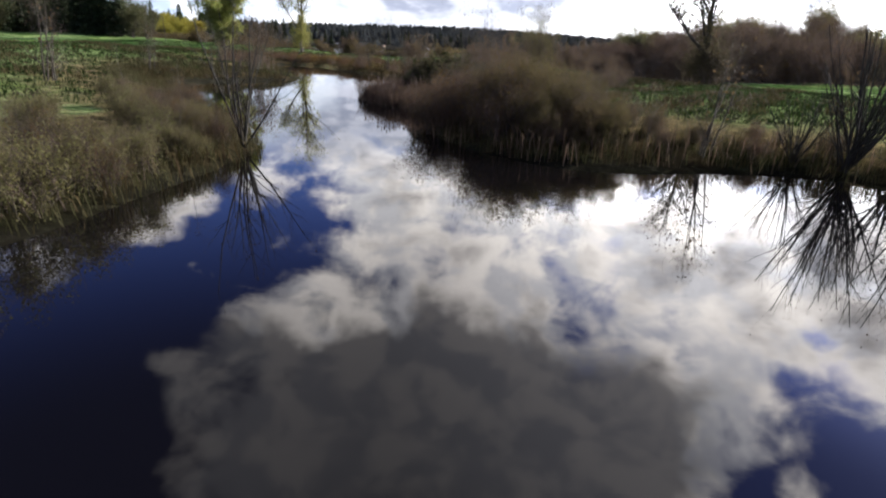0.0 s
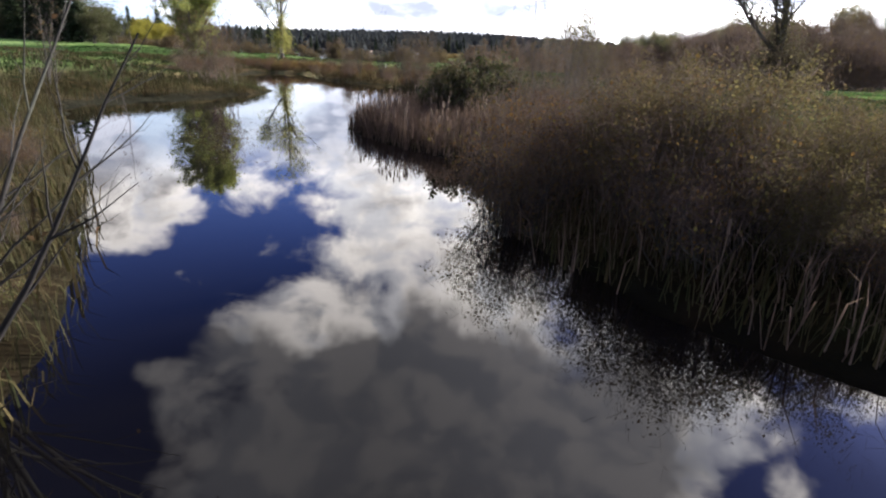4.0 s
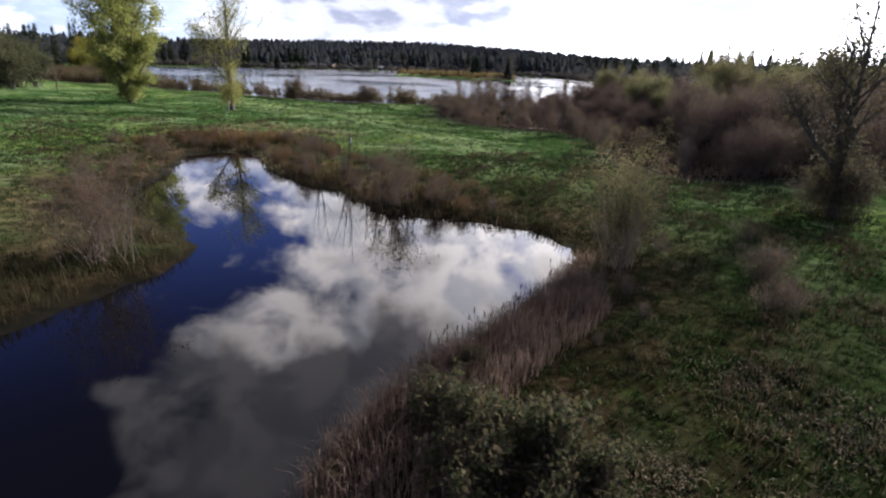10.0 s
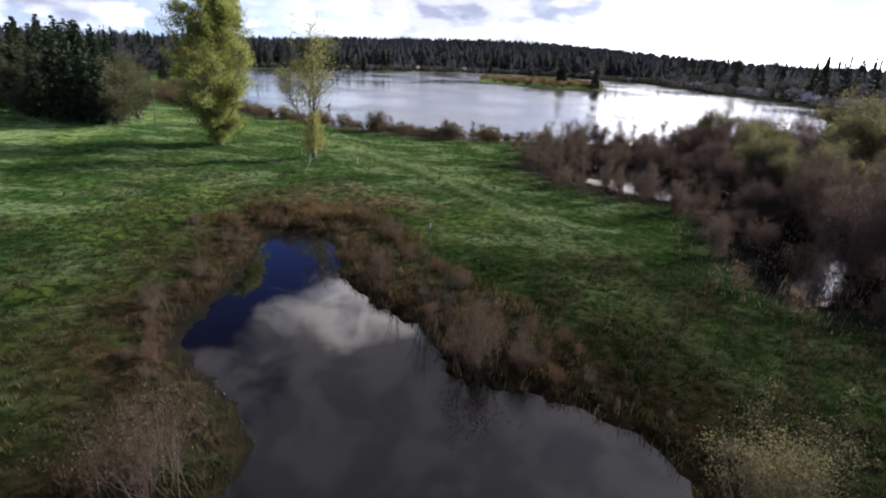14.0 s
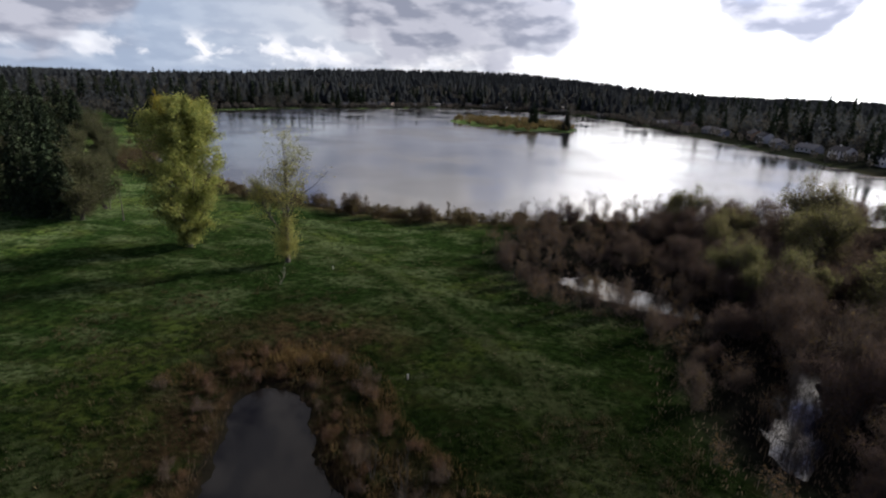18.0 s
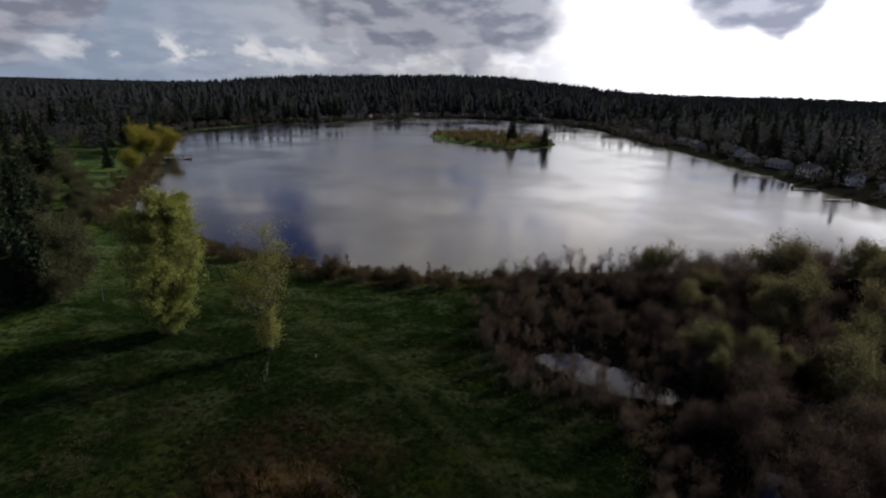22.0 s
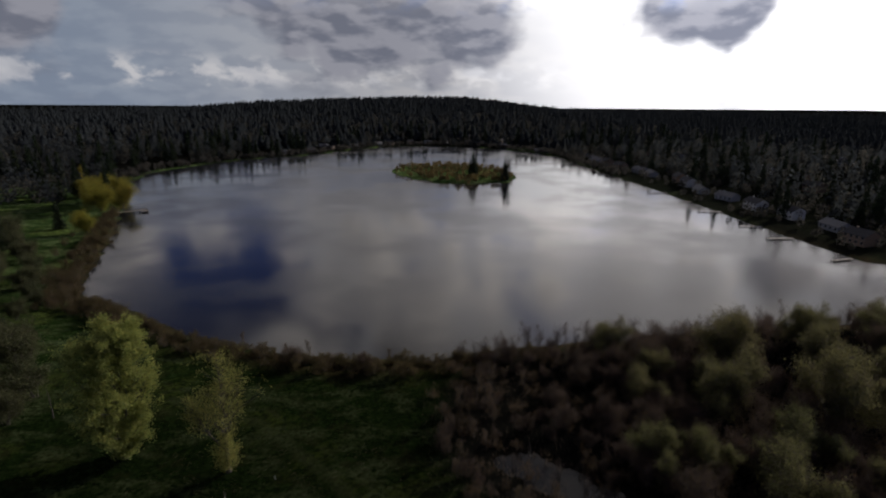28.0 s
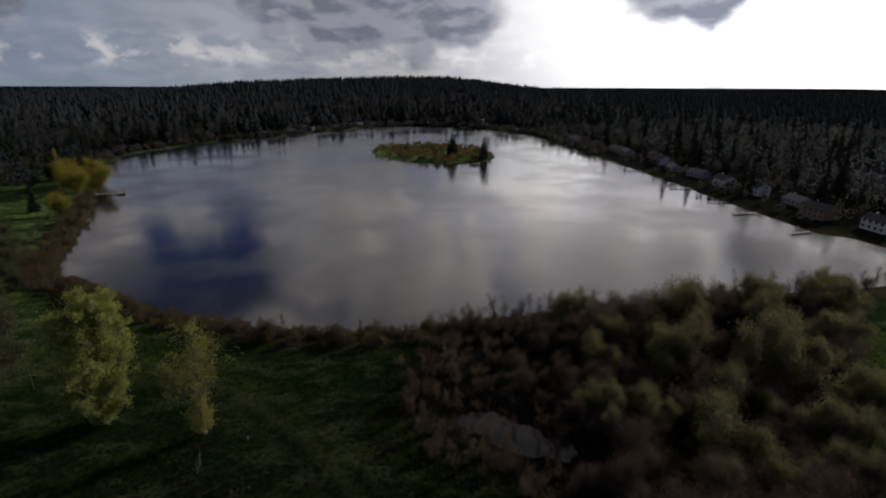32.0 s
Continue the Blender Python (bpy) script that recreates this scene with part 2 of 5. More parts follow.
# ---- materials ----
def material(name):
    m = bpy.data.materials.new(name)
    m.use_nodes = True
    g = Nodes(m.node_tree)
    shader = g.add("ShaderNodeBsdfPrincipled")
    out = g.add("ShaderNodeOutputMaterial")
    g.put(out.inputs[0], shader.outputs[0])
    return m, g, shader, out


def bumped(g, shader, height, strength, distance):
    b = g.add("ShaderNodeBump")
    g.put(b.inputs["Height"], height), g.put(b.inputs["Strength"], strength), g.put(b.inputs["Distance"], distance)
    g.put(shader.inputs["Normal"], b.outputs[0])


def leaf_material(name, colours, through_light=0.35, rough=0.8, gloss=0.06, soft=0.0):
    """Leaves or needles: each leaf picks its own tint between the given colours, and lets some light through."""
    m, g, shader, out = material(name)
    geo = g.add("ShaderNodeNewGeometry")
    info = g.add("ShaderNodeObjectInfo")
    pos = g.add("ShaderNodeTexCoord").outputs["Object"]
    pick = g.math("FRACT", g.math("ADD", geo.outputs["Random Per Island"], g.math("MULTIPLY", info.outputs["Random"], 0.37)))
    ramp = g.add("ShaderNodeValToRGB")
    ramp.color_ramp.elements[0].color, ramp.color_ramp.elements[1].color = (*colours[0], 1), (*colours[-1], 1)
    for i, c in enumerate(colours[1:-1]):
        e = ramp.color_ramp.elements.new((i + 1) / (len(colours) - 1))
        e.color = (*c, 1)
    g.put(ramp.inputs[0], pick)
    patch = g.ramp(g.noise(pos, 0.35, 3.0), 0.35, 0.65, 0.72, 1.2)
    tint = g.add("ShaderNodeHueSaturation")
    g.put(tint.inputs["Color"], ramp.outputs[0]), g.put(tint.inputs["Value"], patch)
    g.put(tint.inputs["Hue"], g.ramp(info.outputs["Random"], 0, 1, 0.485, 0.515, False))
    g.put(shader.inputs["Base Color"], tint.outputs[0]), g.put(shader.inputs["Roughness"], rough)
    g.put(shader.inputs["Specular IOR Level"], gloss)
    if soft:
        lean = g.vmath("MULTIPLY", geo.outputs["Normal"], (1 - soft, 1 - soft, 1 - soft)).outputs[0]
        g.put(shader.inputs["Normal"], g.vmath("NORMALIZE", g.vmath("ADD", lean, (0, 0, soft)).outputs[0]).outputs[0])
    tr = g.add("ShaderNodeBsdfTranslucent")
    g.put(tr.inputs[0], tint.outputs[0])
    mix = g.add("ShaderNodeMixShader")
    g.put(mix.inputs[0], through_light), g.put(mix.inputs[1], shader.outputs[0]), g.put(mix.inputs[2], tr.outputs[0])
    g.put(out.inputs[0], mix.outputs[0])
    return m


def bark_material(name, dark, light, scale=6.0):
    m, g, shader, _ = material(name)
    pos = g.add("ShaderNodeTexCoord").outputs["Object"]
    n = g.noise(pos, scale, 6.0, 0.65)
    big = g.noise(pos, scale * 0.12, 2.0)
    col = g.mix(g.ramp(n, 0.3, 0.7), dark, light)
    col = g.mix(g.ramp(big, 0.4, 0.7, 0.0, 0.35), col, (0.12, 0.13, 0.09))
    g.put(shader.inputs["Base Color"], col), g.put(shader.inputs["Roughness"], 0.9)
    bumped(g, shader, n, 0.5, 0.03)
    return m


def plain_material(name, colour, rough=0.7, metal=0.0, vary=0.2, scale=2.0):
    m, g, shader, _ = material(name)
    pos = g.add("ShaderNodeTexCoord").outputs["Object"]
    n = g.noise(pos, scale, 6.0, 0.6)
    worn = g.noise(pos, scale * 7, 4.0, 0.6)
    col = g.mix(g.ramp(n, 0.35, 0.7, 0, vary), colour, tuple(c * 0.55 for c in colour))
    col = g.mix(g.ramp(worn, 0.55, 0.75, 0, vary), col, tuple(min(1, c * 1.4 + 0.02) for c in colour))
    g.put(shader.inputs["Base Color"], col), g.put(shader.inputs["Roughness"], rough), g.put(shader.inputs["Metallic"], metal)
    bumped(g, shader, worn, 0.15, 0.02)
    return m


def ground_material():
    m, g, shader, _ = material("meadow")
    pos = g.add("ShaderNodeTexCoord").outputs["Object"]

    def mask(name):
        a = g.add("ShaderNodeAttribute")
        a.attribute_name = name
        return a.outputs["Fac"]

    large, mid, small, tiny = g.noise(pos, 0.035, 4.0), g.noise(pos, 0.22, 5.0, 0.6), g.noise(pos, 1.1, 6.0, 0.65), g.noise(pos, 5.0, 5.0, 0.7)
    green = g.mix(g.ramp(small, 0.3, 0.7), (0.0050, 0.0096, 0.0024), (0.0165, 0.026, 0.0068))
    dry = g.mix(g.ramp(tiny, 0.3, 0.7), (0.015, 0.015, 0.0055), (0.045, 0.041, 0.018))
    brown = g.mix(g.ramp(small, 0.35, 0.68), (0.0198, 0.0135, 0.0081), (0.0720, 0.0432, 0.0234))
    col = g.mix(g.ramp(g.math("ADD", g.math("MULTIPLY", mid, 0.6), g.math("MULTIPLY", large, 0.5)), 0.52, 0.68, 0, 0.75), green, dry)
    lump = g.noise(pos, 0.75, 3.0, 0.6, 0.6)
    col = g.mix(g.ramp(lump, 0.50, 0.66, 0, 0.65), col, (0.031, 0.045, 0.0145))
    col = g.mix(g.math("MULTIPLY", g.ramp(large, 0.50, 0.62), g.ramp(lump, 0.42, 0.60)), col, (0.050, 0.060, 0.014))
    pale = g.noise(g.vmath("MULTIPLY", pos, (0.5, 1.0, 1.0)).outputs[0], 0.16, 4.0, 0.6)
    col = g.mix(g.math("MULTIPLY", g.ramp(pale, 0.48, 0.62, 0, 0.85), g.ramp(small, 0.35, 0.6)), col, (0.070, 0.076, 0.034))
    col = g.mix(g.ramp(lump, 0.46, 0.34, 0, 0.6), col, (0.010, 0.014, 0.005))
    col = g.mix(g.math("MULTIPLY", mask("rank"), g.ramp(mid, 0.30, 0.52)), col, brown)
    col = g.mix(g.math("MULTIPLY", mask("worn"), g.ramp(small, 0.30, 0.6, 0.10, 0.6)), col, (0.066, 0.068, 0.031))
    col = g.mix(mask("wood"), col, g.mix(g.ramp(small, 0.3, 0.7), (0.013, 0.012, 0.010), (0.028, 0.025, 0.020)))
    col = g.mix(mask("mud"), col, (0.022, 0.018, 0.013))
    col = g.mix(1.0, col, (0.40, 0.455, 0.46), "MULTIPLY")
    g.put(shader.inputs["Base Color"], col), g.put(shader.inputs["Roughness"], 1.0), g.put(shader.inputs["Specular IOR Level"], 0.0)
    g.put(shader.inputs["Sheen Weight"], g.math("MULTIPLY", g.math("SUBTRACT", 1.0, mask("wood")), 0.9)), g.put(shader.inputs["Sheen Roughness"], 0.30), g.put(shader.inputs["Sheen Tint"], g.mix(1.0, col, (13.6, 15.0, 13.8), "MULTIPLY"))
    bumped(g, shader, g.math("ADD", g.math("MULTIPLY", lump, 1.2), g.math("ADD", g.math("MULTIPLY", small, 0.5), g.math("MULTIPLY", tiny, 0.2))), 0.55, 0.22)
    return m


def water_material(name, ripple, size, rough, tint):
    m, g, shader, _ = material(name)
    pos = g.add("ShaderNodeTexCoord").outputs["Object"]
    g.put(shader.inputs["Base Color"], (*tint, 1)), g.put(shader.inputs["IOR"], 1.36)
    patches = g.ramp(g.noise(pos, size * 0.03, 3.0), 0.4, 0.62)
    g.put(shader.inputs["Roughness"], g.math("ADD", rough * 0.6, g.math("MULTIPLY", patches, rough * 0.8)))
    g.put(shader.inputs["Specular IOR Level"], 0.9)
    bumped(g, shader, g.noise(pos, size, 3.0, 0.5), ripple, 0.05)
    return m


MEADOW = ground_material()
POND_WATER = water_material("pond_water", 0.012, 0.9, 0.008, (0.0032, 0.0030, 0.0034))
LAKE_WATER = water_material("lake_water", 0.10, 0.5, 0.16, (0.010, 0.012, 0.015))
COTTON_LEAF = leaf_material("cottonwood_leaf", [(0.205, 0.245, 0.072), (0.290, 0.310, 0.090), (0.370, 0.350, 0.100), (0.160, 0.205, 0.068)], 0.55)
DULL_LEAF = leaf_material("dull_leaf", [(0.062, 0.056, 0.032), (0.095, 0.082, 0.044), (0.072, 0.068, 0.038)], 0.4, 0.8, 0.08)
PARK_LEAF = leaf_material("park_leaf", [(0.062, 0.074, 0.036), (0.098, 0.104, 0.046), (0.078, 0.088, 0.042)], 0.4, 0.8, 0.08)
WILLOW_LEAF = leaf_material("willow_leaf", [(0.112, 0.114, 0.050), (0.185, 0.172, 0.070), (0.138, 0.142, 0.062)], 0.5, 0.8, 0.08)
GOLD_LEAF = leaf_material("golden_leaf", [(0.30, 0.26, 0.04), (0.20, 0.20, 0.05), (0.36, 0.28, 0.04)], 0.45)
RUST_LEAF = leaf_material("rust_leaf", [(0.115, 0.058, 0.023), (0.168, 0.100, 0.034), (0.078, 0.048, 0.027), (0.147, 0.126, 0.042)], 0.35)
OCHRE_LEAF = leaf_material("ochre_leaf", [(0.13, 0.085, 0.035), (0.095, 0.075, 0.036), (0.16, 0.11, 0.05), (0.085, 0.055, 0.03)], 0.4, 0.8, 0.08)
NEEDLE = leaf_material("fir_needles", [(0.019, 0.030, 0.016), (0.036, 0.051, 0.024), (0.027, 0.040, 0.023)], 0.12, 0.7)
# aerial haze put into the colour: paler and bluer than the near fir needles
HAZED_NEEDLE = leaf_material("hazed_fir_needles", [(0.062, 0.072, 0.076), (0.078, 0.088, 0.090), (0.052, 0.062, 0.067)], 0.38, 0.9, 0.0, 0.8)
FAR_LEAF = leaf_material("far_leaf", [(0.068, 0.070, 0.066), (0.100, 0.092, 0.078), (0.060, 0.066, 0.062), (0.118, 0.102, 0.076)], 0.50, 0.9, 0.0, 0.5)
BRAMBLE_LEAF = leaf_material("bramble_leaf", [(0.034, 0.046, 0.019), (0.068, 0.072, 0.030), (0.105, 0.084, 0.045)], 0.35)
REED_LEAF = leaf_material("reed_leaf", [(0.135, 0.096, 0.068), (0.225, 0.170, 0.122), (0.086, 0.062, 0.046), (0.170, 0.136, 0.092)], 0.48, 0.7)
SEDGE_LEAF = leaf_material("sedge_leaf", [(0.058, 0.056, 0.026), (0.088, 0.076, 0.040), (0.046, 0.052, 0.022), (0.076, 0.056, 0.031)], 0.45)
OLIVE_LEAF = leaf_material("olive_leaf", [(0.084, 0.072, 0.031), (0.126, 0.103, 0.043), (0.098, 0.085, 0.038), (0.106, 0.068, 0.036)], 0.50, 0.8, 0.08)
GRASS_LEAF = leaf_material("grass_leaf", [(0.008, 0.017, 0.0038), (0.018, 0.036, 0.008), (0.030, 0.046, 0.013), (0.052, 0.052, 0.026)], 0.4, 0.8, 0.05)
STRAW_LEAF = leaf_material("straw_leaf", [(0.140, 0.118, 0.072), (0.090, 0.076, 0.044), (0.185, 0.155, 0.100)], 0.3)
TWIG_SPRAY = leaf_material("twig_spray", [(0.096, 0.072, 0.062), (0.155, 0.118, 0.098), (0.064, 0.050, 0.045), (0.130, 0.100, 0.072)], 0.32, 0.9)
GREY_SPRAY = leaf_material("grey_twig_spray", [(0.105, 0.088, 0.078), (0.165, 0.136, 0.118), (0.078, 0.064, 0.056), (0.134, 0.114, 0.086)], 0.32, 0.9)
RED_SPRAY = leaf_material("red_twig_spray", [(0.110, 0.068, 0.048), (0.165, 0.103, 0.068), (0.078, 0.048, 0.035), (0.144, 0.105, 0.058)], 0.32, 0.9)
BARK = bark_material("grey_brown_bark", (0.022, 0.018, 0.014), (0.075, 0.062, 0.05))
DARK_BARK = bark_material("near_black_bark", (0.007, 0.006, 0.005), (0.022, 0.018, 0.015))
PALE_BARK = bark_material("pale_bark", (0.12, 0.11, 0.09), (0.34, 0.31, 0.27))
TWIG = bark_material("brown_twig", (0.045, 0.030, 0.022), (0.15, 0.105, 0.08), 9.0)
RED_TWIG = bark_material("red_brown_twig", (0.06, 0.03, 0.022), (0.17, 0.095, 0.065), 9.0)
GREY_TWIG = bark_material("grey_twig", (0.036, 0.030, 0.027), (0.115, 0.096, 0.082), 9.0)


# ---- shape helpers ----
def smooth(lo, hi, v):
    t = np.clip((np.asarray(v, float) - lo) / (hi - lo), 0, 1)
    return t * t * (3 - 2 * t)


def mesh_of(name, verts, faces, mat, shade=False):
    """A mesh from arrays: verts (n, 3), faces (m, 3 or 4)."""
    me = bpy.data.meshes.new(name)
    verts, faces = np.asarray(verts, np.float32), np.asarray(faces, np.int32)
    me.vertices.add(len(verts)), me.loops.add(faces.size), me.polygons.add(len(faces))
    me.vertices.foreach_set("co", verts.ravel())
    me.loops.foreach_set("vertex_index", faces.ravel())
    me.polygons.foreach_set("loop_start", np.arange(0, faces.size, faces.shape[1], dtype=np.int32))
    me.update(calc_edges=True)
    if shade:
        me.polygons.foreach_set("use_smooth", np.ones(len(faces), bool))
    me.materials.append(mat)
    return me


def piece(name, me, parent=None, label=""):
    ob = new(name, me)
    if parent is not None:
        ob.parent = parent
    if label:
        ob["label"] = label
    return ob


def part(name, bm, mat, parent, label=""):
    me = bpy.data.meshes.new(name)
    bm.to_mesh(me)
    bm.free()
    me.materials.append(mat)
    return piece(name, me, parent, label)


def thing(name, label, category, group="", kind=""):
    return tagged(new(name), label, category, group, kind)


def put(x, y, z, turn=0.0, size=1.0, tall=None, lean=(0, 0)):
    return Matrix.LocRotScale((x, y, z), Euler((lean[0], lean[1], turn)), (size, size, tall or size))


def tubes(segs, sides=5):
    """Tapered tubes along segments of (start, end, radius, radius)."""
    a = np.array([s[0] for s in segs], float)
    b = np.array([s[1] for s in segs], float)
    r = np.array([(s[2], s[3]) for s in segs], float)
    d = b - a
    d /= np.linalg.norm(d, axis=1, keepdims=True) + 1e-9
    ref = np.where(np.abs(d[:, 2:3]) > 0.9, np.array([[1.0, 0, 0]]), np.array([[0, 0, 1.0]]))
    u = np.cross(d, ref)
    u /= np.linalg.norm(u, axis=1, keepdims=True)
    v = np.cross(d, u)
    n = len(segs)
    verts = np.zeros((n, 2, sides, 3))
    for k in range(sides):
        w = u * math.cos(2 * math.pi * k / sides) + v * math.sin(2 * math.pi * k / sides)
        verts[:, 0, k] = a + w * r[:, :1]
        verts[:, 1, k] = b + w * r[:, 1:]
    base = np.arange(n)[:, None] * 2 * sides
    k = np.arange(sides)[None]
    k2 = (k + 1) % sides
    faces = np.stack([base + k, base + k2, base + sides + k2, base + sides + k], -1).reshape(-1, 4)
    return verts.reshape(-1, 3), faces


def leaves(rng, points, size, flat=0.3, long=1.0, hang=0.0, thin=0.35):
    """Diamond leaves at points, each folded a little along its middle."""
    p = np.asarray(points, float)
    n = len(p)
    d = rng.normal(size=(n, 3))
    d[:, 2] = d[:, 2] * (1 - flat) - hang
    d /= np.linalg.norm(d, axis=1, keepdims=True)
    s = rng.normal(size=(n, 3))
    s -= d * (s * d).sum(1, keepdims=True)
    s /= np.linalg.norm(s, axis=1, keepdims=True)
    up = np.cross(d, s)
    z = size * rng.uniform(0.6, 1.4, (n, 1))
    verts = np.stack([p - d * z * long * 0.5, p + s * z * thin + up * z * thin * 0.35, p + d * z * long * 0.5, p - s * z * thin + up * z * thin * 0.35], 1)
    i = np.arange(n)[:, None] * 4
    return verts.reshape(-1, 3), np.concatenate([i + np.array([[0, 1, 2]]), i + np.array([[0, 2, 3]])])


def blades(rng, feet, height, width, bend, upright=1.0):
    """Grass or reed blades of two joints each, bowing over at the tip."""
    p = np.asarray(feet, float)
    n = len(p)
    a = rng.uniform(0, 2 * math.pi, n)
    h = height * rng.uniform(0.55, 1.25, n)
    lean = bend * rng.uniform(0.2, 1.3, n) * h
    out = np.stack([np.cos(a), np.sin(a), 0 * a], 1)
    side = np.stack([-np.sin(a), np.cos(a), 0 * a], 1) * (width * rng.uniform(0.6, 1.3, n))[:, None] * 0.5
    up = np.array([[0, 0, 1.0]])
    mid = p + up * (h * 0.62)[:, None] + out * (lean * 0.3)[:, None]
    tip = p + up * (h * (1 - 0.25 * bend))[:, None] + out * lean[:, None]
    verts = np.stack([p - side, p + side, mid + side * 0.8, mid - side * 0.8, tip], 1).reshape(-1, 3)
    i = np.arange(n)[:, None] * 5
    return verts, np.concatenate([i + np.array([[0, 1, 2]]), i + np.array([[0, 2, 3]]), i + np.array([[3, 2, 4]])])


def shoots(rng, segs, tips, p, d, length, radius, depth, spec):
    """Grow a limb with its side limbs. spec[depth] = (joints, side limbs, their angle, their length, wiggle, lift)."""
    joints, sides, angle, ratio, wiggle, lift = spec[depth]
    p, d = np.array(p, float), np.array(d, float)
    step = length / joints
    for j in range(joints):
        d = d + rng.normal(0, wiggle, 3) + np.array([0, 0, lift])
        d /= np.linalg.norm(d)
        q = p + d * step
        r0, r1 = radius * (1 - j / joints * 0.8), radius * (1 - (j + 1) / joints * 0.8)
        segs.append((p, q, r0, r1))
        if depth > 0:
            share = sides / joints
            for _ in range(int(share) + (rng.random() < share % 1)):
                if j == 0 and rng.random() < 0.6:
                    continue
                f = rng.random()
                side = rng.normal(size=3)
                side -= d * side.dot(d)
                side /= np.linalg.norm(side)
                a = angle * rng.uniform(0.7, 1.3)
                shoots(rng, segs, tips, p + (q - p) * f, d * math.cos(a) + side * math.sin(a), length * ratio * rng.uniform(0.6, 1.2) * (1 - 0.45 * j / joints), r1 * 0.6, depth - 1, spec)
        else:
            tips.append(q)
        p = q
    tips.append(p)


def inside_of(poly, x, y):
    """Signed distance to a closed outline: below 0 within it."""
    a = np.array(poly, float)
    b = np.roll(a, -1, 0)
    best, cross = np.full(x.shape, 1e9), np.zeros(x.shape, int)
    for (x0, y0), (x1, y1) in zip(a, b):
        dx, dy = x1 - x0, y1 - y0
        t = np.clip(((x - x0) * dx + (y - y0) * dy) / (dx * dx + dy * dy + 1e-9), 0, 1)
        best = np.minimum(best, (x - x0 - t * dx) ** 2 + (y - y0 - t * dy) ** 2)
        if dy:
            hit = ((y0 > y) != (y1 > y)) & (x < (y - y0) / dy * dx + x0)
            cross += hit
    return np.sqrt(best) * np.where(cross % 2, -1, 1)


def rounded(poly, times=2):
    p = np.array(poly, float)
    for _ in range(times):
        q = np.roll(p, -1, 0)
        p = np.stack([p * 0.75 + q * 0.25, p * 0.25 + q * 0.75], 1).reshape(-1, 2)
    return p


# ---- the plan: waters and ground ----
POND = rounded([(-15, -45), (-13, -4), (-11, 4.5), (-9.4, 8.6), (-9.0, 11.8), (-8.6, 14.2), (-8.4, 16.3), (-9.8, 19), (-13, 24.5), (-17.5, 31), (-22.5, 38), (-26.3, 43), (-25.6, 47.6), (-22.6, 51), (-20.9, 54.5), (-18.5, 58), (-18.8, 61.5), (-21.5, 65),
                (-26.5, 68.5), (-30.3, 72.5), (-29.8, 78), (-29.8, 85), (-31, 92), (-32, 98), (-28.5, 101), (-24, 100), (-21.3, 96), (-18.8, 88), (-15.4, 83), (-12, 79.8), (-8.6, 77.5), (-6.6, 71), (-3.4, 69.6),
                (0.5, 68.6), (4.2, 66.8), (8.2, 63), (7.6, 59.4), (5.4, 55.4), (1.9, 51), (-2.6, 47), (-5.8, 42.5), (-7.5, 39), (-6.2, 35.4), (-3.6, 32.4), (-0.9, 30.2), (0.1, 28), (0.2, 25.5), (-0.9, 23.2), (-1.5, 21.2), (0, 19.4),
                (1.8, 17.6), (4.2, 17.0), (7, 17.7), (10, 17.7), (13.4, 16.6), (16.6, 12.6), (18.6, 5), (19, -45)], 1)
LAKE = rounded([(-126, 250), (-107, 240), (-76, 213), (-46, 199), (-18, 191), (8, 189), (36, 196), (65, 197), (110, 203), (160, 203), (205, 204), (248, 214), (244, 248), (228, 272), (222, 320),
                (228, 430), (225, 530), (222, 640), (228, 770), (175, 860), (90, 935), (-35, 900), (-110, 775), (-190, 730), (-228, 660), (-258, 600), (-205, 460), (-163, 360), (-135, 275)], 2)
ISLAND = rounded([(-10, 616), (14, 552), (58, 512), (100, 518), (126, 560), (122, 625), (80, 675), (20, 672)], 2)
POOL_A = rounded([(16, 144), (18.5, 139), (22, 137.5), (23, 133.5), (28, 132), (29.5, 128.5), (35, 128.5), (38, 125.5), (42.5, 129), (40.5, 133.5), (36, 134.5), (35.5, 139), (30, 140.5), (28.5, 145), (22, 146)], 1)
POOL_B = rounded([(30.5, 93), (29.5, 89), (33, 87), (35, 90.5), (38.5, 92), (39.5, 97), (44, 100), (45, 105), (49, 109), (44, 110.5), (41.5, 105.5), (37, 103.5), (36.5, 98.5), (32.5, 97)], 1)
POOL_C = rounded([(67, 121), (72, 118), (79, 124), (84, 131), (79, 132), (71, 127)], 2)


def lines(lo, hi, near0, near1, step, grow):
    v = list(np.arange(near0, near1 + step, step))
    s = step
    while v[-1] < hi:
        s *= grow
        v.append(v[-1] + s)
    s = step
    while v[0] > lo:
        s *= grow
        v.insert(0, v[0] - s)
    return np.array(v)


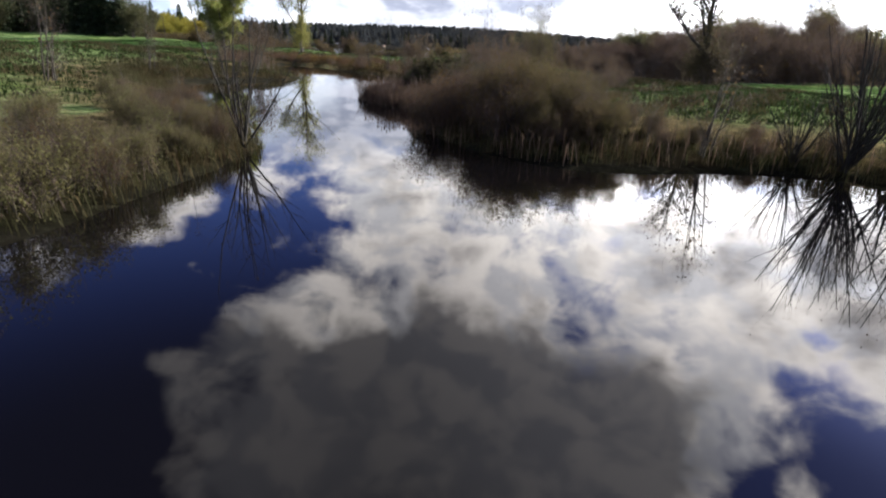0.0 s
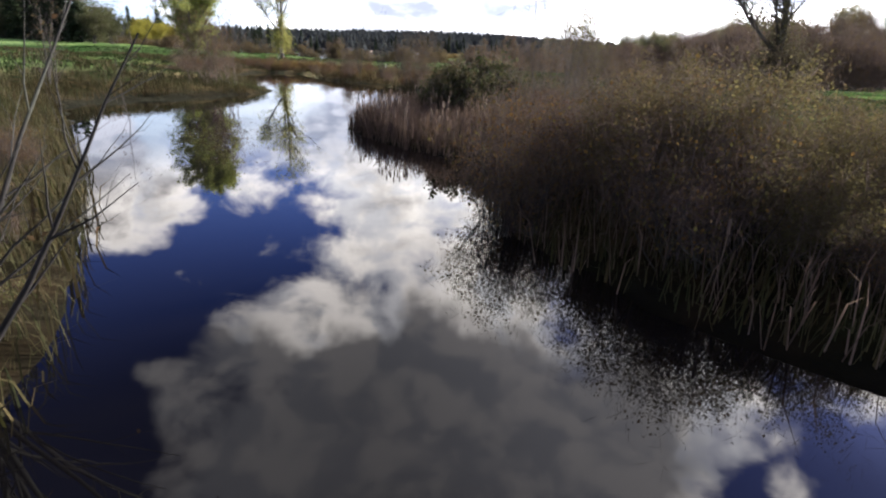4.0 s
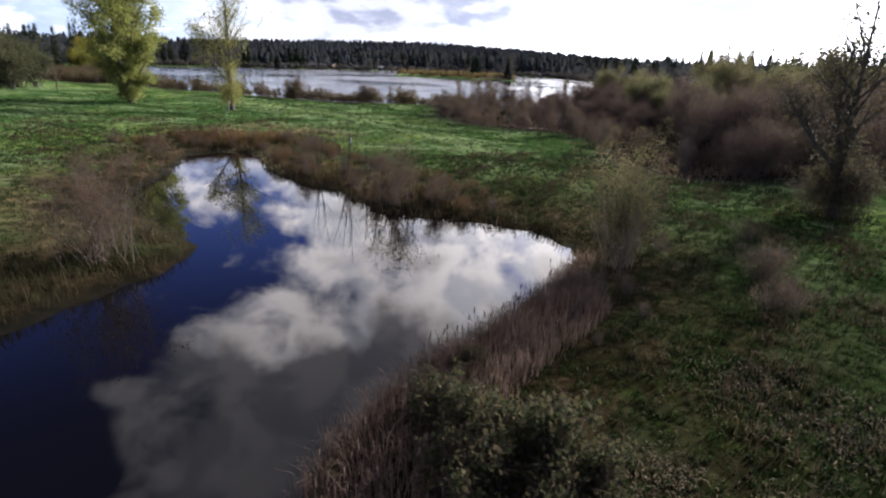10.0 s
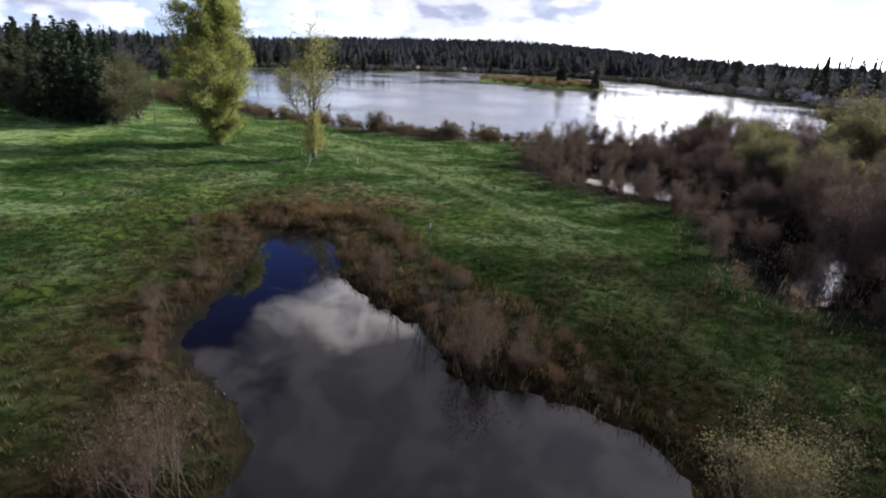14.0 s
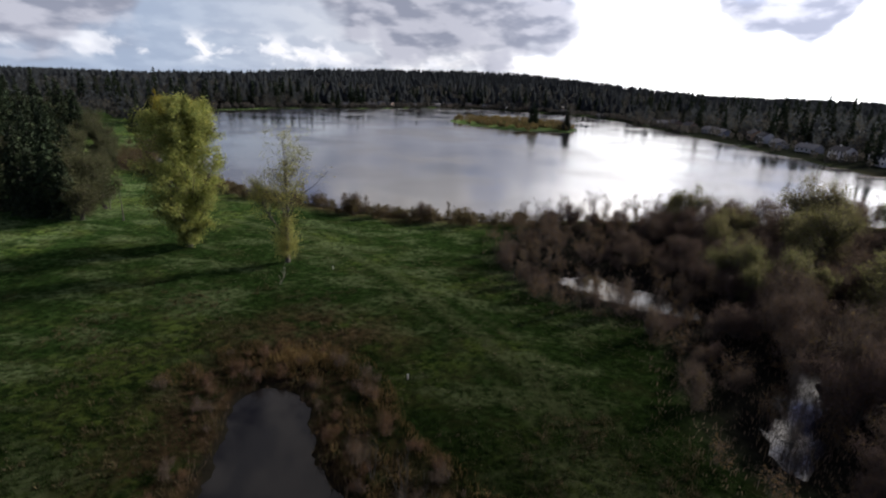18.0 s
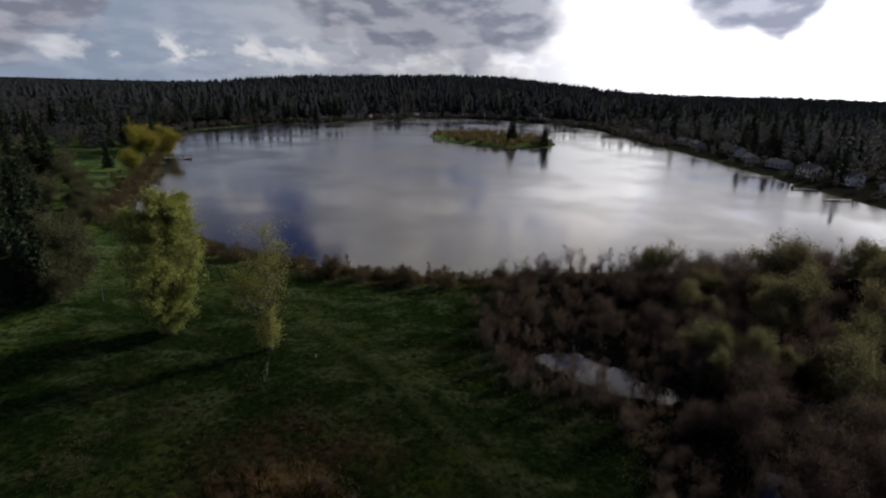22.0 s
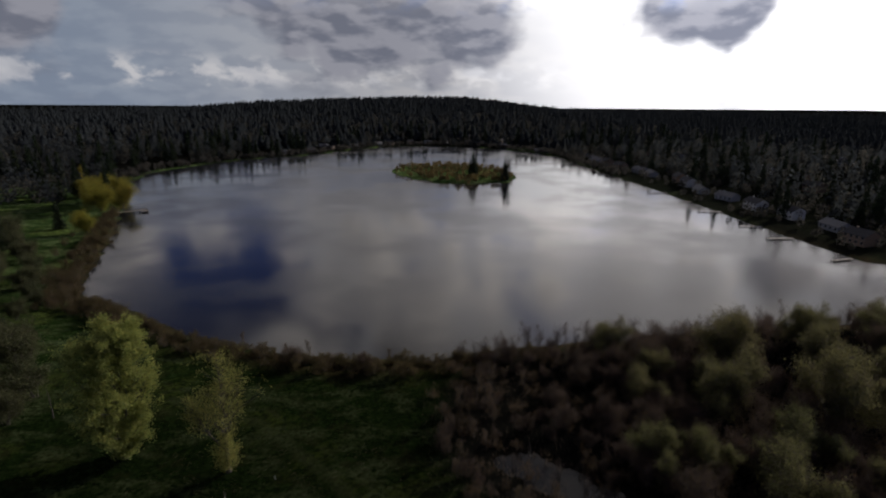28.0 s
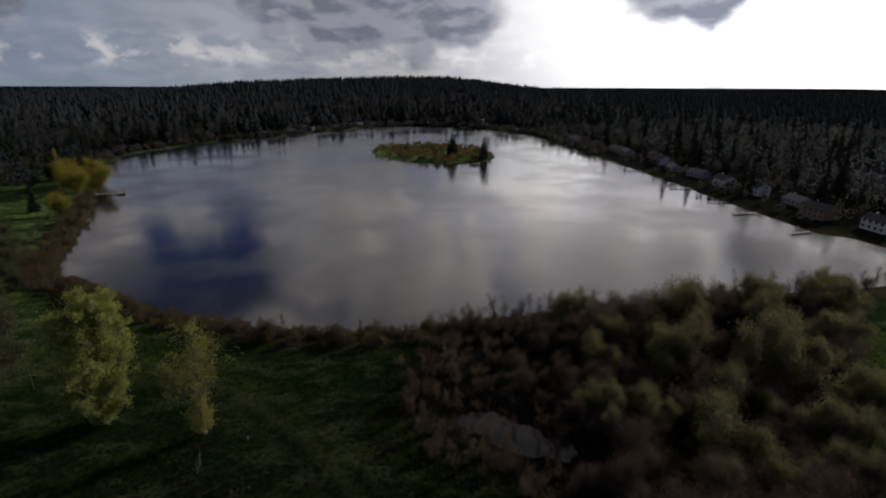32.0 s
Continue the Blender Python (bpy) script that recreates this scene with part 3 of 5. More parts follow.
def land(x, y):
    """Height of the ground, and its masks."""
    x, y = np.asarray(x, float), np.asarray(y, float)
    wave = np.sin(1.25 * x + 0.4 * y) * np.sin(1.05 * y - 0.3 * x + 1.0) + 0.55 * np.sin(2.6 * x - 0.8 * y + 2.0) * np.sin(2.3 * y + 0.5 * x)
    pond, lake, isle = inside_of(POND, x, y), inside_of(LAKE, x, y), inside_of(ISLAND, x, y)
    pond = pond + 0.5 * wave * smooth(24, 40, y)
    lake = lake + 1.2 * np.sin(0.23 * x + 0.1 * y) * np.sin(0.19 * y - 0.07 * x)
    pools = np.minimum(np.minimum(inside_of(POOL_A, x, y), inside_of(POOL_B, x, y)), inside_of(POOL_C, x, y)) + 0.6 * wave
    d = np.minimum(np.minimum(pond, np.maximum(lake, -isle)), pools)
    roll = 0.25 * np.sin(x * 0.11 + 1) * np.cos(y * 0.07) + 0.12 * np.sin(x * 0.31 + y * 0.23)
    bank = 0.10 + (1.15 + roll) * (1 - np.exp(-np.maximum(d, 0) / 4.5))
    z = np.where(d > 0, bank, np.maximum(d * 0.3, -1.6) + 0.10 * np.exp(np.minimum(d, 0)))
    far = smooth(240, 520, np.hypot(x, y - 120)) * (0.32 * smooth(12, 300, lake) + 0.68 * smooth(250, 950, lake))
    tall = 52 * (1 - 0.88 * smooth(300, 850, -x)) * (1 - 0.72 * smooth(280, 760, x))
    tall = tall * (1 - 0.30 * smooth(26, 46, np.abs(np.degrees(np.arctan2(x, np.maximum(y, 1))))))
    z = z + far * tall * (1 + 0.13 * np.sin(x * 0.0052 + 0.6) + 0.10 * np.sin(y * 0.007 - x * 0.003)) * (1 - 0.9 * smooth(2200, 4200, np.hypot(x, y)))
    z = z + (4 * smooth(520, 1300, x) + 6 * smooth(650, 1400, -x)) * (1 + 0.25 * np.sin(x * 0.0041 + y * 0.0023) + 0.16 * np.sin(x * 0.0093 - y * 0.0061 + 1)) * (1 - 0.9 * smooth(2600, 4200, np.hypot(x, y)))
    # a low rise in the park, far left of the pond
    z = z + 2.2 * np.exp(-((x + 110) / 55) ** 2 - ((y - 175) / 50) ** 2) + 1.2 * np.exp(-((x + 60) / 30) ** 2 - ((y - 60) / 35) ** 2)
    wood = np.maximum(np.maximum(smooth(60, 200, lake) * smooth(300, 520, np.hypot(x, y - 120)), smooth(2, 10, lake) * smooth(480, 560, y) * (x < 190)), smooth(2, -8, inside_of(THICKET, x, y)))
    # the right shore strip takes the same dark colour over its green
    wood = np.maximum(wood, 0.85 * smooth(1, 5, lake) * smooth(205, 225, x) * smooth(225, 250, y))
    rank = np.maximum(smooth(12 + 5 * smooth(-4, 2, x) * smooth(52, 46, y), 3, pond) * smooth(20, 35, y + 20), smooth(14, 3, np.hypot((x + 25) * 0.7, y - 112)))
    rank = np.maximum(rank, smooth(16, 4, lake) * (np.hypot(x, y - 120) < 320))
    track = np.abs(inside_of(TRACK, x, y))
    worn = np.maximum(smooth(1.5, 0.5, track), 0.8 * smooth(0.7, 0.2, np.abs(track - 4.2)))
    worn = np.maximum(worn, 0.75 * smooth(13, 5, np.hypot(x - 19, (y - 33) * 0.8)) + 0.7 * smooth(16, 6, np.hypot(x + 42, (y - 50) * 0.8)))
    worn = np.maximum(worn, 1.5 * smooth(2.4, 1.1, np.hypot(x - 6.6, (y - 36) * 0.8)) + 1.2 * smooth(1.6, 0.6, np.hypot(x - 8.6, y - 40.5)))
    mud = smooth(0.35, -0.1, d)
    return z, rank, worn, wood, mud


THICKET = [(8, 172), (4, 157), (4.5, 141), (9, 131), (16, 124.5), (25, 120), (26, 108), (21.5, 95), (23, 87), (28, 81), (40, 78), (60, 84), (95, 110), (125, 148), (160, 175), (190, 200), (150, 200), (60, 192), (20, 186)]
TRACK = [(-60, 170), (-37, 160), (-16, 137.5), (-5, 121), (2.8, 107.5), (8, 95), (11.5, 83), (14, 70), (18, 55), (22, 40), (24, 39), (20, 55.5), (15, 72), (12.5, 84), (8.6, 95.5), (3.4, 108), (-4.4, 121.6), (-15.4, 138), (-36.6, 160.6), (-59.6, 170.6)]

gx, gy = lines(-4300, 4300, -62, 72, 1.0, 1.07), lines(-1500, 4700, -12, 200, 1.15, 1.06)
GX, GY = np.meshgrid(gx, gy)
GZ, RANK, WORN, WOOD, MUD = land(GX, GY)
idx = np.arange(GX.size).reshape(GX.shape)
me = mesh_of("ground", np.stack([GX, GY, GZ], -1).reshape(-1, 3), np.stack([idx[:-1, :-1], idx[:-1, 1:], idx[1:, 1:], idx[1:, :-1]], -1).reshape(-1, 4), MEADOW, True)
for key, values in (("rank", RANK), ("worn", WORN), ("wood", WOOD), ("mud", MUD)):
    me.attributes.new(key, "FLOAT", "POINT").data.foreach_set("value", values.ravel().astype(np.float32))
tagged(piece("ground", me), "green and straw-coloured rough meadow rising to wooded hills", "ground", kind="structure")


def height(x, y):
    """Height of the built ground at one place."""
    i = int(np.clip(np.searchsorted(gx, x) - 1, 0, len(gx) - 2))
    j = int(np.clip(np.searchsorted(gy, y) - 1, 0, len(gy) - 2))
    u, v = (x - gx[i]) / (gx[i + 1] - gx[i]), (y - gy[j]) / (gy[j + 1] - gy[j])
    return float((GZ[j, i] * (1 - u) + GZ[j, i + 1] * u) * (1 - v) + (GZ[j + 1, i] * (1 - u) + GZ[j + 1, i + 1] * u) * v)


def heights(x, y):
    x, y = np.asarray(x, float), np.asarray(y, float)
    i, j = np.clip(np.searchsorted(gx, x) - 1, 0, len(gx) - 2), np.clip(np.searchsorted(gy, y) - 1, 0, len(gy) - 2)
    u, v = (x - gx[i]) / (gx[i + 1] - gx[i]), (y - gy[j]) / (gy[j + 1] - gy[j])
    return (GZ[j, i] * (1 - u) + GZ[j, i + 1] * u) * (1 - v) + (GZ[j + 1, i] * (1 - u) + GZ[j + 1, i + 1] * u) * v


def sheet(name, outline, mat, label, grow):
    """A still water sheet that runs a little under its banks."""
    c = outline.mean(0)
    p = outline + (outline - c) / np.linalg.norm(outline - c, axis=1, keepdims=True) * grow
    bm = bmesh.new()
    f = bm.faces.new([bm.verts.new((x, y, 0)) for x, y in p])
    if f.normal.z < 0 or f.calc_area() and (f.normal_update() or f.normal.z < 0):
        f.normal_flip()
    bmesh.ops.triangulate(bm, faces=[f])
    return tagged(part(name, bm, mat, None), label, "water", kind="structure")


sheet("water", POND, POND_WATER, "still dark pond that mirrors the clouds", 2.5)
sheet("water", LAKE, LAKE_WATER, "wide grey lake with faint ripples", 6.0)
for pool in (POOL_A, POOL_B, POOL_C):
    sheet("water", pool, POND_WATER, "small marsh pool among bare willow scrub", 1.5)


# ---- trees ----
def tree_thing(name, label, category, group, woody, wood_mat, leafy=None, leaf_mat=None, sides=5, crown="crown", bole="trunk"):
    t = thing(name, label, category, group)
    v, f = tubes(woody, sides)
    stem = piece(bole, mesh_of(bole, v, f, wood_mat, True), t)
    if bole != "trunk":
        stem["kind"] = "stuff"
    if leafy is not None:
        piece(crown, mesh_of(crown, leafy[0], leafy[1], leaf_mat), t)
    return t


def spread(rng, tips, many, wide, tall=None):
    t = np.array(tips)
    p = t[rng.integers(0, len(t), many)]
    return p + rng.normal(size=p.shape) * np.array([wide, wide, tall or wide])


def cottonwood(rng, h, girth, leaf_count, name, label, forked=False, bare=0.0, leaf_mat=None, leaf=0.40):
    """A tall cottonwood: steep limbs round a straight bole, with a leafy skirt of suckers at its foot."""
    segs, tips = [], []
    spec = [(3, 0, 0, 0, 0.16, 0.02), (4, 5, 0.75, 0.42, 0.13, 0.03), (6, 9, 0.65, 0.40, 0.10, 0.06)]
    boles = [((0, 0, 0), (0.03, 0, 1), h, girth)]
    if forked:
        boles = [((0, 0, 0), (0.05, 0.02, 1), h, girth), ((0, 0, h * 0.22), (-0.72, 0.1, 0.7), h * 0.50, girth * 0.55), ((0.05, 0, h * 0.24), (-0.16, 0.2, 1), h * 0.55, girth * 0.45)]
    for p, d, length, r in boles:
        p, d = np.array(p, float), np.array(d, float)
        d /= np.linalg.norm(d)
        n = 12
        for j in range(n):
            d = d + rng.normal(0, 0.035 if forked else 0.012, 3) + np.array([0, 0, 0.05])
            d /= np.linalg.norm(d)
            q = p + d * length / n
            r0, r1 = r * (1 - 0.92 * j / n), r * (1 - 0.92 * (j + 1) / n)
            segs.append((p, q, r0 * (1.35 if j == 0 and r == girth else 1), r1))
            at = j / n
            if at > (0.28 if forked else 0.04):
                reach = length * (0.37 if not forked else 0.31) * math.sin(math.pi * min(1, 0.16 + 0.84 * at)) ** 0.7 + 0.8
                for _ in range(8 if not forked else 4):
                    a, tilt = rng.uniform(0, 6.28), rng.uniform(0.5, 1.0)
                    s = [(3, 0, 0, 0, 0.16, 0.02), (4, 5, 0.75, 0.42, 0.13, 0.03), (5, 6, 0.65, 0.42, 0.10, 0.06)]
                    shoots(rng, segs, tips, p + (q - p) * rng.random(), (math.cos(a) * math.sin(tilt), math.sin(a) * math.sin(tilt), math.cos(tilt)), reach * rng.uniform(0.7, 1.25), r1 * 0.35 + 0.025, 2 if reach > 3 else 1, s)
            p = q
    skirt = []
    for _ in range(52):
        a, tilt = rng.uniform(0, 6.28), rng.uniform(0.1, 0.75)
        shoots(rng, segs, skirt, (0, 0, rng.uniform(0.0, 1.0) ** 1.5 * h * (0.34 if forked else 0.26)), (math.cos(a) * math.sin(tilt), math.sin(a) * math.sin(tilt), math.cos(tilt)), h * rng.uniform(0.08, 0.19), 0.035, 1, [(3, 0, 0, 0, 0.2, 0), (4, 4, 0.7, 0.5, 0.12, 0.02)])
    pts = np.concatenate([spread(rng, tips, int(leaf_count * (1 - bare)), 0.55), spread(rng, skirt, int(leaf_count * 0.34), 0.6)])
    return tree_thing(name, label, "tree", "", segs, BARK, leaves(rng, pts, leaf, 0.2), leaf_mat or COTTON_LEAF)


def dome_willow(rng, h, wide, leaf_count, label, leaf_mat, wood=GREY_TWIG, leaf=0.42, spray=0, spray_mat=None, stems=8, name="willow", group="willows in the marsh"):
    """A willow of many leaning stems with a domed, finely twigged crown."""
    segs, tips = [], []
    for _ in range(stems):
        a, tilt = rng.uniform(0, 6.28), rng.uniform(0.08, 0.85) * wide
        shoots(rng, segs, tips, (rng.normal(0, 0.4), rng.normal(0, 0.4), 0), (math.cos(a) * math.sin(tilt), math.sin(a) * math.sin(tilt), math.cos(tilt)), h * rng.uniform(0.55, 0.82), 0.011 * h, 2,
               [(3, 0, 0, 0, 0.2, 0.03), (4, 5, 0.65, 0.5, 0.15, 0.05), (5, 8, 0.6, 0.48, 0.10, 0.05)])
    t = np.array(tips)
    t[:, 2] = np.maximum(t[:, 2], 0.3)
    ob = tree_thing(name, label, "tree", group, segs, wood, leaves(rng, spread(rng, t, leaf_count, 0.055 * h), leaf, 0.1, 1.3), leaf_mat, 3, "crown", "branchwork")
    if spray:
        v, f = leaves(rng, spread(rng, t, int(spray * 1.8), 0.06 * h), 0.10 * h, -0.3, 1.0, -0.4, 0.015)
        piece("twig_spray", mesh_of("twig_spray", v, f, spray_mat), ob, "fine bare twigs")["kind"] = "stuff"
    return ob


def bare_tree(rng, h, label, name="alder", leafy=0, stems=2, wood=GREY_TWIG, leaf_mat=None, group="bare trees along the lake", spray=1000, limbs=15, girth=0.011, fine=0.02):
    segs, tips = [], []
    for k in range(stems):
        a, tilt = rng.uniform(0, 6.28), rng.uniform(0.02, 0.22)
        shoots(rng, segs, tips, (rng.normal(0, 0.25) * (k > 0), rng.normal(0, 0.25) * (k > 0), 0), (math.cos(a) * math.sin(tilt), math.sin(a) * math.sin(tilt), math.cos(tilt)), h * rng.uniform(0.8, 1.0), h * girth, 2,
               [(3, 0, 0, 0, 0.18, 0.02), (4, 5, 0.6, 0.42, 0.12, 0.06), (7, limbs, 0.75, 0.30, 0.05, 0.04)])
    lv = leaves(rng, spread(rng, tips, leafy, 0.25), 0.24, 0.1) if leafy else None
    ob = tree_thing(name, label, "tree", group, segs, wood, lv, leaf_mat, 3)
    v, f = leaves(rng, spread(rng, tips, spray, 0.5), 0.9, -0.3, 1.0, -0.3, fine)
    piece("twig_spray", mesh_of("twig_spray", v, f, GREY_SPRAY), ob, "fine bare twigs")["kind"] = "stuff"
    return ob


def shrub(rng, h, stems, label, wood, leafy=0, leaf_mat=None, lean=0.75, name="shrub", group="shrubs round the pond", leaf=0.12, spray=1300, spray_mat=None, foot=0.16):
    segs, tips = [], []
    for _ in range(stems):
        a, tilt = rng.uniform(0, 6.28), abs(rng.normal(0, lean * 0.6))
        spot = (rng.normal(0, foot) * h, rng.normal(0, foot) * h, 0) if stems > 1 else (0, 0, 0)
        shoots(rng, segs, tips, spot, (math.cos(a) * math.sin(tilt), math.sin(a) * math.sin(tilt), math.cos(tilt)), h * rng.uniform(0.55, 1.0), 0.010 * h ** 0.5 + 0.004, 1,
               [(3, 0, 0, 0, 0.2, 0.02), (4, 4, 0.55, 0.45, 0.10, 0.05)])
    t = np.array(tips)
    t[:, 2] = np.maximum(t[:, 2], 0.05)
    lv = leaves(rng, spread(rng, t, leafy, 0.10 * h ** 0.5), leaf, 0.1) if leafy else None
    ob = tree_thing(name, label, "shrub", group, segs, wood, lv, leaf_mat, 3, "foliage", "branchwork")
    if spray:
        v, f = leaves(rng, spread(rng, t, int(spray * 1.5), 0.09 * h), 0.2 + 0.075 * h, -0.4, 1.0, -0.35, 0.0042 / (0.2 + 0.075 * h))
        piece("twig_spray", mesh_of("twig_spray", v, f, spray_mat or {GREY_TWIG: GREY_SPRAY, RED_TWIG: RED_SPRAY}.get(wood, TWIG_SPRAY)), ob, "fine bare twigs")["kind"] = "stuff"
    return ob


def fan_tree(rng, h, stems, lean, girth, label, name):
    """A small bare tree: dark stems fanning out from one foot, with fine side branches."""
    segs, tips = [], []
    for k in range(stems):
        a, tilt = 6.28 * k / stems + rng.normal(0, 0.3), lean * rng.uniform(0.1, 1.0)
        shoots(rng, segs, tips, (rng.normal(0, 0.08), rng.normal(0, 0.08), 0), (math.cos(a) * math.sin(tilt), math.sin(a) * math.sin(tilt), math.cos(tilt)), h * rng.uniform(0.6, 0.95), girth, 2,
               [(3, 0, 0, 0, 0.16, 0.02), (4, 4, 0.5, 0.45, 0.10, 0.04), (6, 10, 0.55, 0.38, 0.06, 0.05)])
    return tree_thing(name, label, "tree", "small trees over the pond", segs, DARK_BARK, leaves(rng, spread(rng, tips, 90, 0.06), 0.07), OCHRE_LEAF, 4, "last_leaves")


def fir(rng, h, wide, label, count=26):
    """A fir: whorls of drooping boughs hung with needle sprays."""
    segs, pts = [((0, 0, 0), (0, 0, h), h * 0.016, 0.02)], []
    for k in range(count):
        at = 0.06 + 0.93 * k / count
        reach = wide * (1 - at) ** 0.8 * rng.uniform(0.8, 1.15) + 0.25
        for b in range(8):
            a = rng.uniform(0, 6.28)
            tip = np.array([math.cos(a) * reach, math.sin(a) * reach, at * h - reach * rng.uniform(0.05, 0.4)])
            root = np.array([0, 0, at * h])
            segs.append((root, tip, 0.05, 0.012))
            n = max(4, int(reach * 5))
            f = rng.uniform(0.15, 1.05, (n, 1))
            pts.append(root + (tip - root) * f + rng.normal(0, 0.16, (n, 3)) * (0.4 + reach * 0.25))
    return tree_thing("fir", label, "tree", "firs in the park", segs, BARK, leaves(rng, np.concatenate(pts), 0.8, 0.45, 1.5, 0.15), NEEDLE, 4, "crown")


def stand(proto, places, rng, size=(0.85, 1.15), sink=0.05):
    """The first place takes the thing itself, the others take copies."""
    made = []
    if not len(places):
        for ob in list(proto.children_recursive) + [proto]:
            bpy.data.objects.remove(ob)
    for k, place in enumerate(places):
        x, y = place[0], place[1]
        s = place[2] if len(place) > 2 else rng.uniform(*size)
        m = put(x, y, height(x, y) - sink, rng.uniform(0, 6.28), s, s * rng.uniform(0.9, 1.1))
        if k == 0:
            proto.matrix_basis = m
            made.append(proto)
        else:
            ob = copy_thing(proto, Matrix.Identity(4))
            ob.matrix_basis = m
            made.append(ob)
    return made


def scatter(rng, many, box, keep):
    """Places within a box for which keep(x, y) holds (arrays)."""
    x, y = rng.uniform(box[0], box[1], many), rng.uniform(box[2], box[3], many)
    ok = keep(x, y)
    return np.stack([x[ok], y[ok]], 1)


rng = np.random.default_rng(7)
tree_a = cottonwood(np.random.default_rng(21), 31.0, 0.62, 64000, "cottonwood", "tall yellow-green leafy cottonwood standing on the meadow")
tree_a.matrix_basis = put(-61, 149, height(-61, 149) - 0.1, 0.4, 0.93, 0.865)
tree_b = cottonwood(np.random.default_rng(5), 27.0, 0.45, 13000, "cottonwood", "thin forked half-bare cottonwood with a leafy foot", True, 0.40, None, 0.27)
tree_b.matrix_basis = put(-38.2, 143, height(-38.2, 143) - 0.1, 0.0, 0.95, 0.90)

# bare and leafy willows on the marsh side
dense = [dome_willow(rng, 12, 1.25, 26000, "olive domed willow with thinning leaves in the marsh", WILLOW_LEAF, leaf=0.20, spray=2600, spray_mat=GREY_SPRAY),
         dome_willow(rng, 12, 1.15, 1300, "half-bare grey-brown willow in the marsh", OCHRE_LEAF, leaf=0.22, spray=3600, spray_mat=TWIG_SPRAY),
         dome_willow(rng, 8, 1.25, 260, "bare purplish-brown willow thicket", RUST_LEAF, TWIG, 0.2, 2600, TWIG_SPRAY, 7)]
stand(dense[0], [(77, 155, 1.46), (101, 147, 1.57), (50, 136, 0.95), (70, 124, 1.40), (60, 185, 1.06), (91, 174, 1.62), (74, 111, 0.78), (148, 180, 1.40), (60, 135, 0.84), (82, 136, 1.12), (118, 172, 1.34), (112, 131, 1.23), (130, 160, 1.23), (96, 122, 1.12), (104, 190, 1.01), (126, 188, 1.12), (58, 160, 0.90), (88, 112, 0.90), (160, 194, 1.01), (66, 170, 0.84), (62, 112, 0.78)], rng)
stand(dense[1], [(x, y, 1.15 * q) for x, y, q in [(48, 172, .7), (36, 160, .55), (66, 176, .9), (52, 122, .95), (60, 108, 1.05), (44, 97, .75), (50, 105, .9), (42, 88, .65), (46, 114, .8), (38, 84, .5), (54, 100, .9), (40, 118, .55), (64, 96, 1), (48, 134, .6), (76, 104, 1), (140, 178, 1), (108, 186, .9), (46, 150, .6), (80, 184, .95), (150, 190, .9), (56, 92, .9), (48, 84, .7), (90, 108, .9), (122, 150, .9), (36, 152, .5), (54, 148, .65)]], rng)
bare_spots = scatter(rng, 640, (5, 140, 78, 192), lambda x, y: (inside_of(THICKET, x, y) < -1.5) & (inside_of(POOL_A, x, y + 3) > 2.5) & (inside_of(POOL_A, x, y) > 1.0) & (inside_of(POOL_B, x, y) > 3.0) & (inside_of(POOL_C, x, y) > 1.0) & (x < 70 + 0.2 * y))
stand(dense[2], [(x, y, 0.36 + 0.34 * rng.random() + 0.45 * float(smooth(34, 62, x))) for x, y in bare_spots[:190]], rng)

# bare alders along the lake's near shore and among the scrub
alders = [bare_tree(rng, 13, "slender bare alder with fine grey twigs", stems=1), bare_tree(rng, 11, "bare grey alder clump with several stems", stems=3, limbs=10), bare_tree(rng, 9, "thin alder with a few pale yellow leaves", leafy=700, leaf_mat=OCHRE_LEAF, stems=1)]


def shoreline(x):
    return float(np.interp(x, [-126, -76, -46, -18, 8, 36, 65, 110, 160, 205], [250, 213, 199, 191, 189, 196, 197, 203, 203, 215]))


row = [(x, shoreline(x) - rng.uniform(1, 6)) for x in (14 + 3.6 * k + rng.normal(0, 1.5) for k in range(52))]
stand(alders[0], [(x, y, rng.uniform(.4, .85)) for x, y in row[::2]] + [(24.6, 181, .8), (28, 184, .75), (31, 186, .7)], rng)
stand(alders[1], [(x, y, rng.uniform(.4, .85)) for x, y in row[1::2]] + [(20, 186, .6), (64, 190, 1.0), (70, 191, 1.0), (40, 190, .7), (47, 192, .7), (47, 112, .6), (40, 103, .5), (33, 92, .45), (27, 133, .4), (34, 132, .45), (38, 98, .55), (42, 106, .55), (32, 89.5, .45), (35, 94, .5), (30, 137, .45), (24, 138, .4), (37, 129, .4), (21, 141, .4)], rng)
stand(alders[2], [(19, 158, .9), (9.5, 142, .6), (14, 150, .6), (6, 150, .5), (30, 168, .6), (22, 172, .6), (44, 178, .8), (8, 156, .6), (19.4, 156, .75), (18, 127.5, .65), (8.5, 137.5, .6), (20.5, 129, .5), (12, 160, .7), (16, 146, .6), (17, 165, .8), (7, 145, .6), (26, 128, .6), (26, 116, .6), (25, 98, .5), (-30, 196, .5), (-5, 187, .5), (-50, 198, .6)], rng)

stand(copy_thing(dense[1], Matrix.Identity(4)), [(x, shoreline(x) - rng.uniform(3, 9), rng.uniform(.35, .75)) for x in (44, 58, 73, 81, 92, 101, 113, 121, 134, 142, 151, 163, 172, 186, 197, 30, -12, -33)], rng)

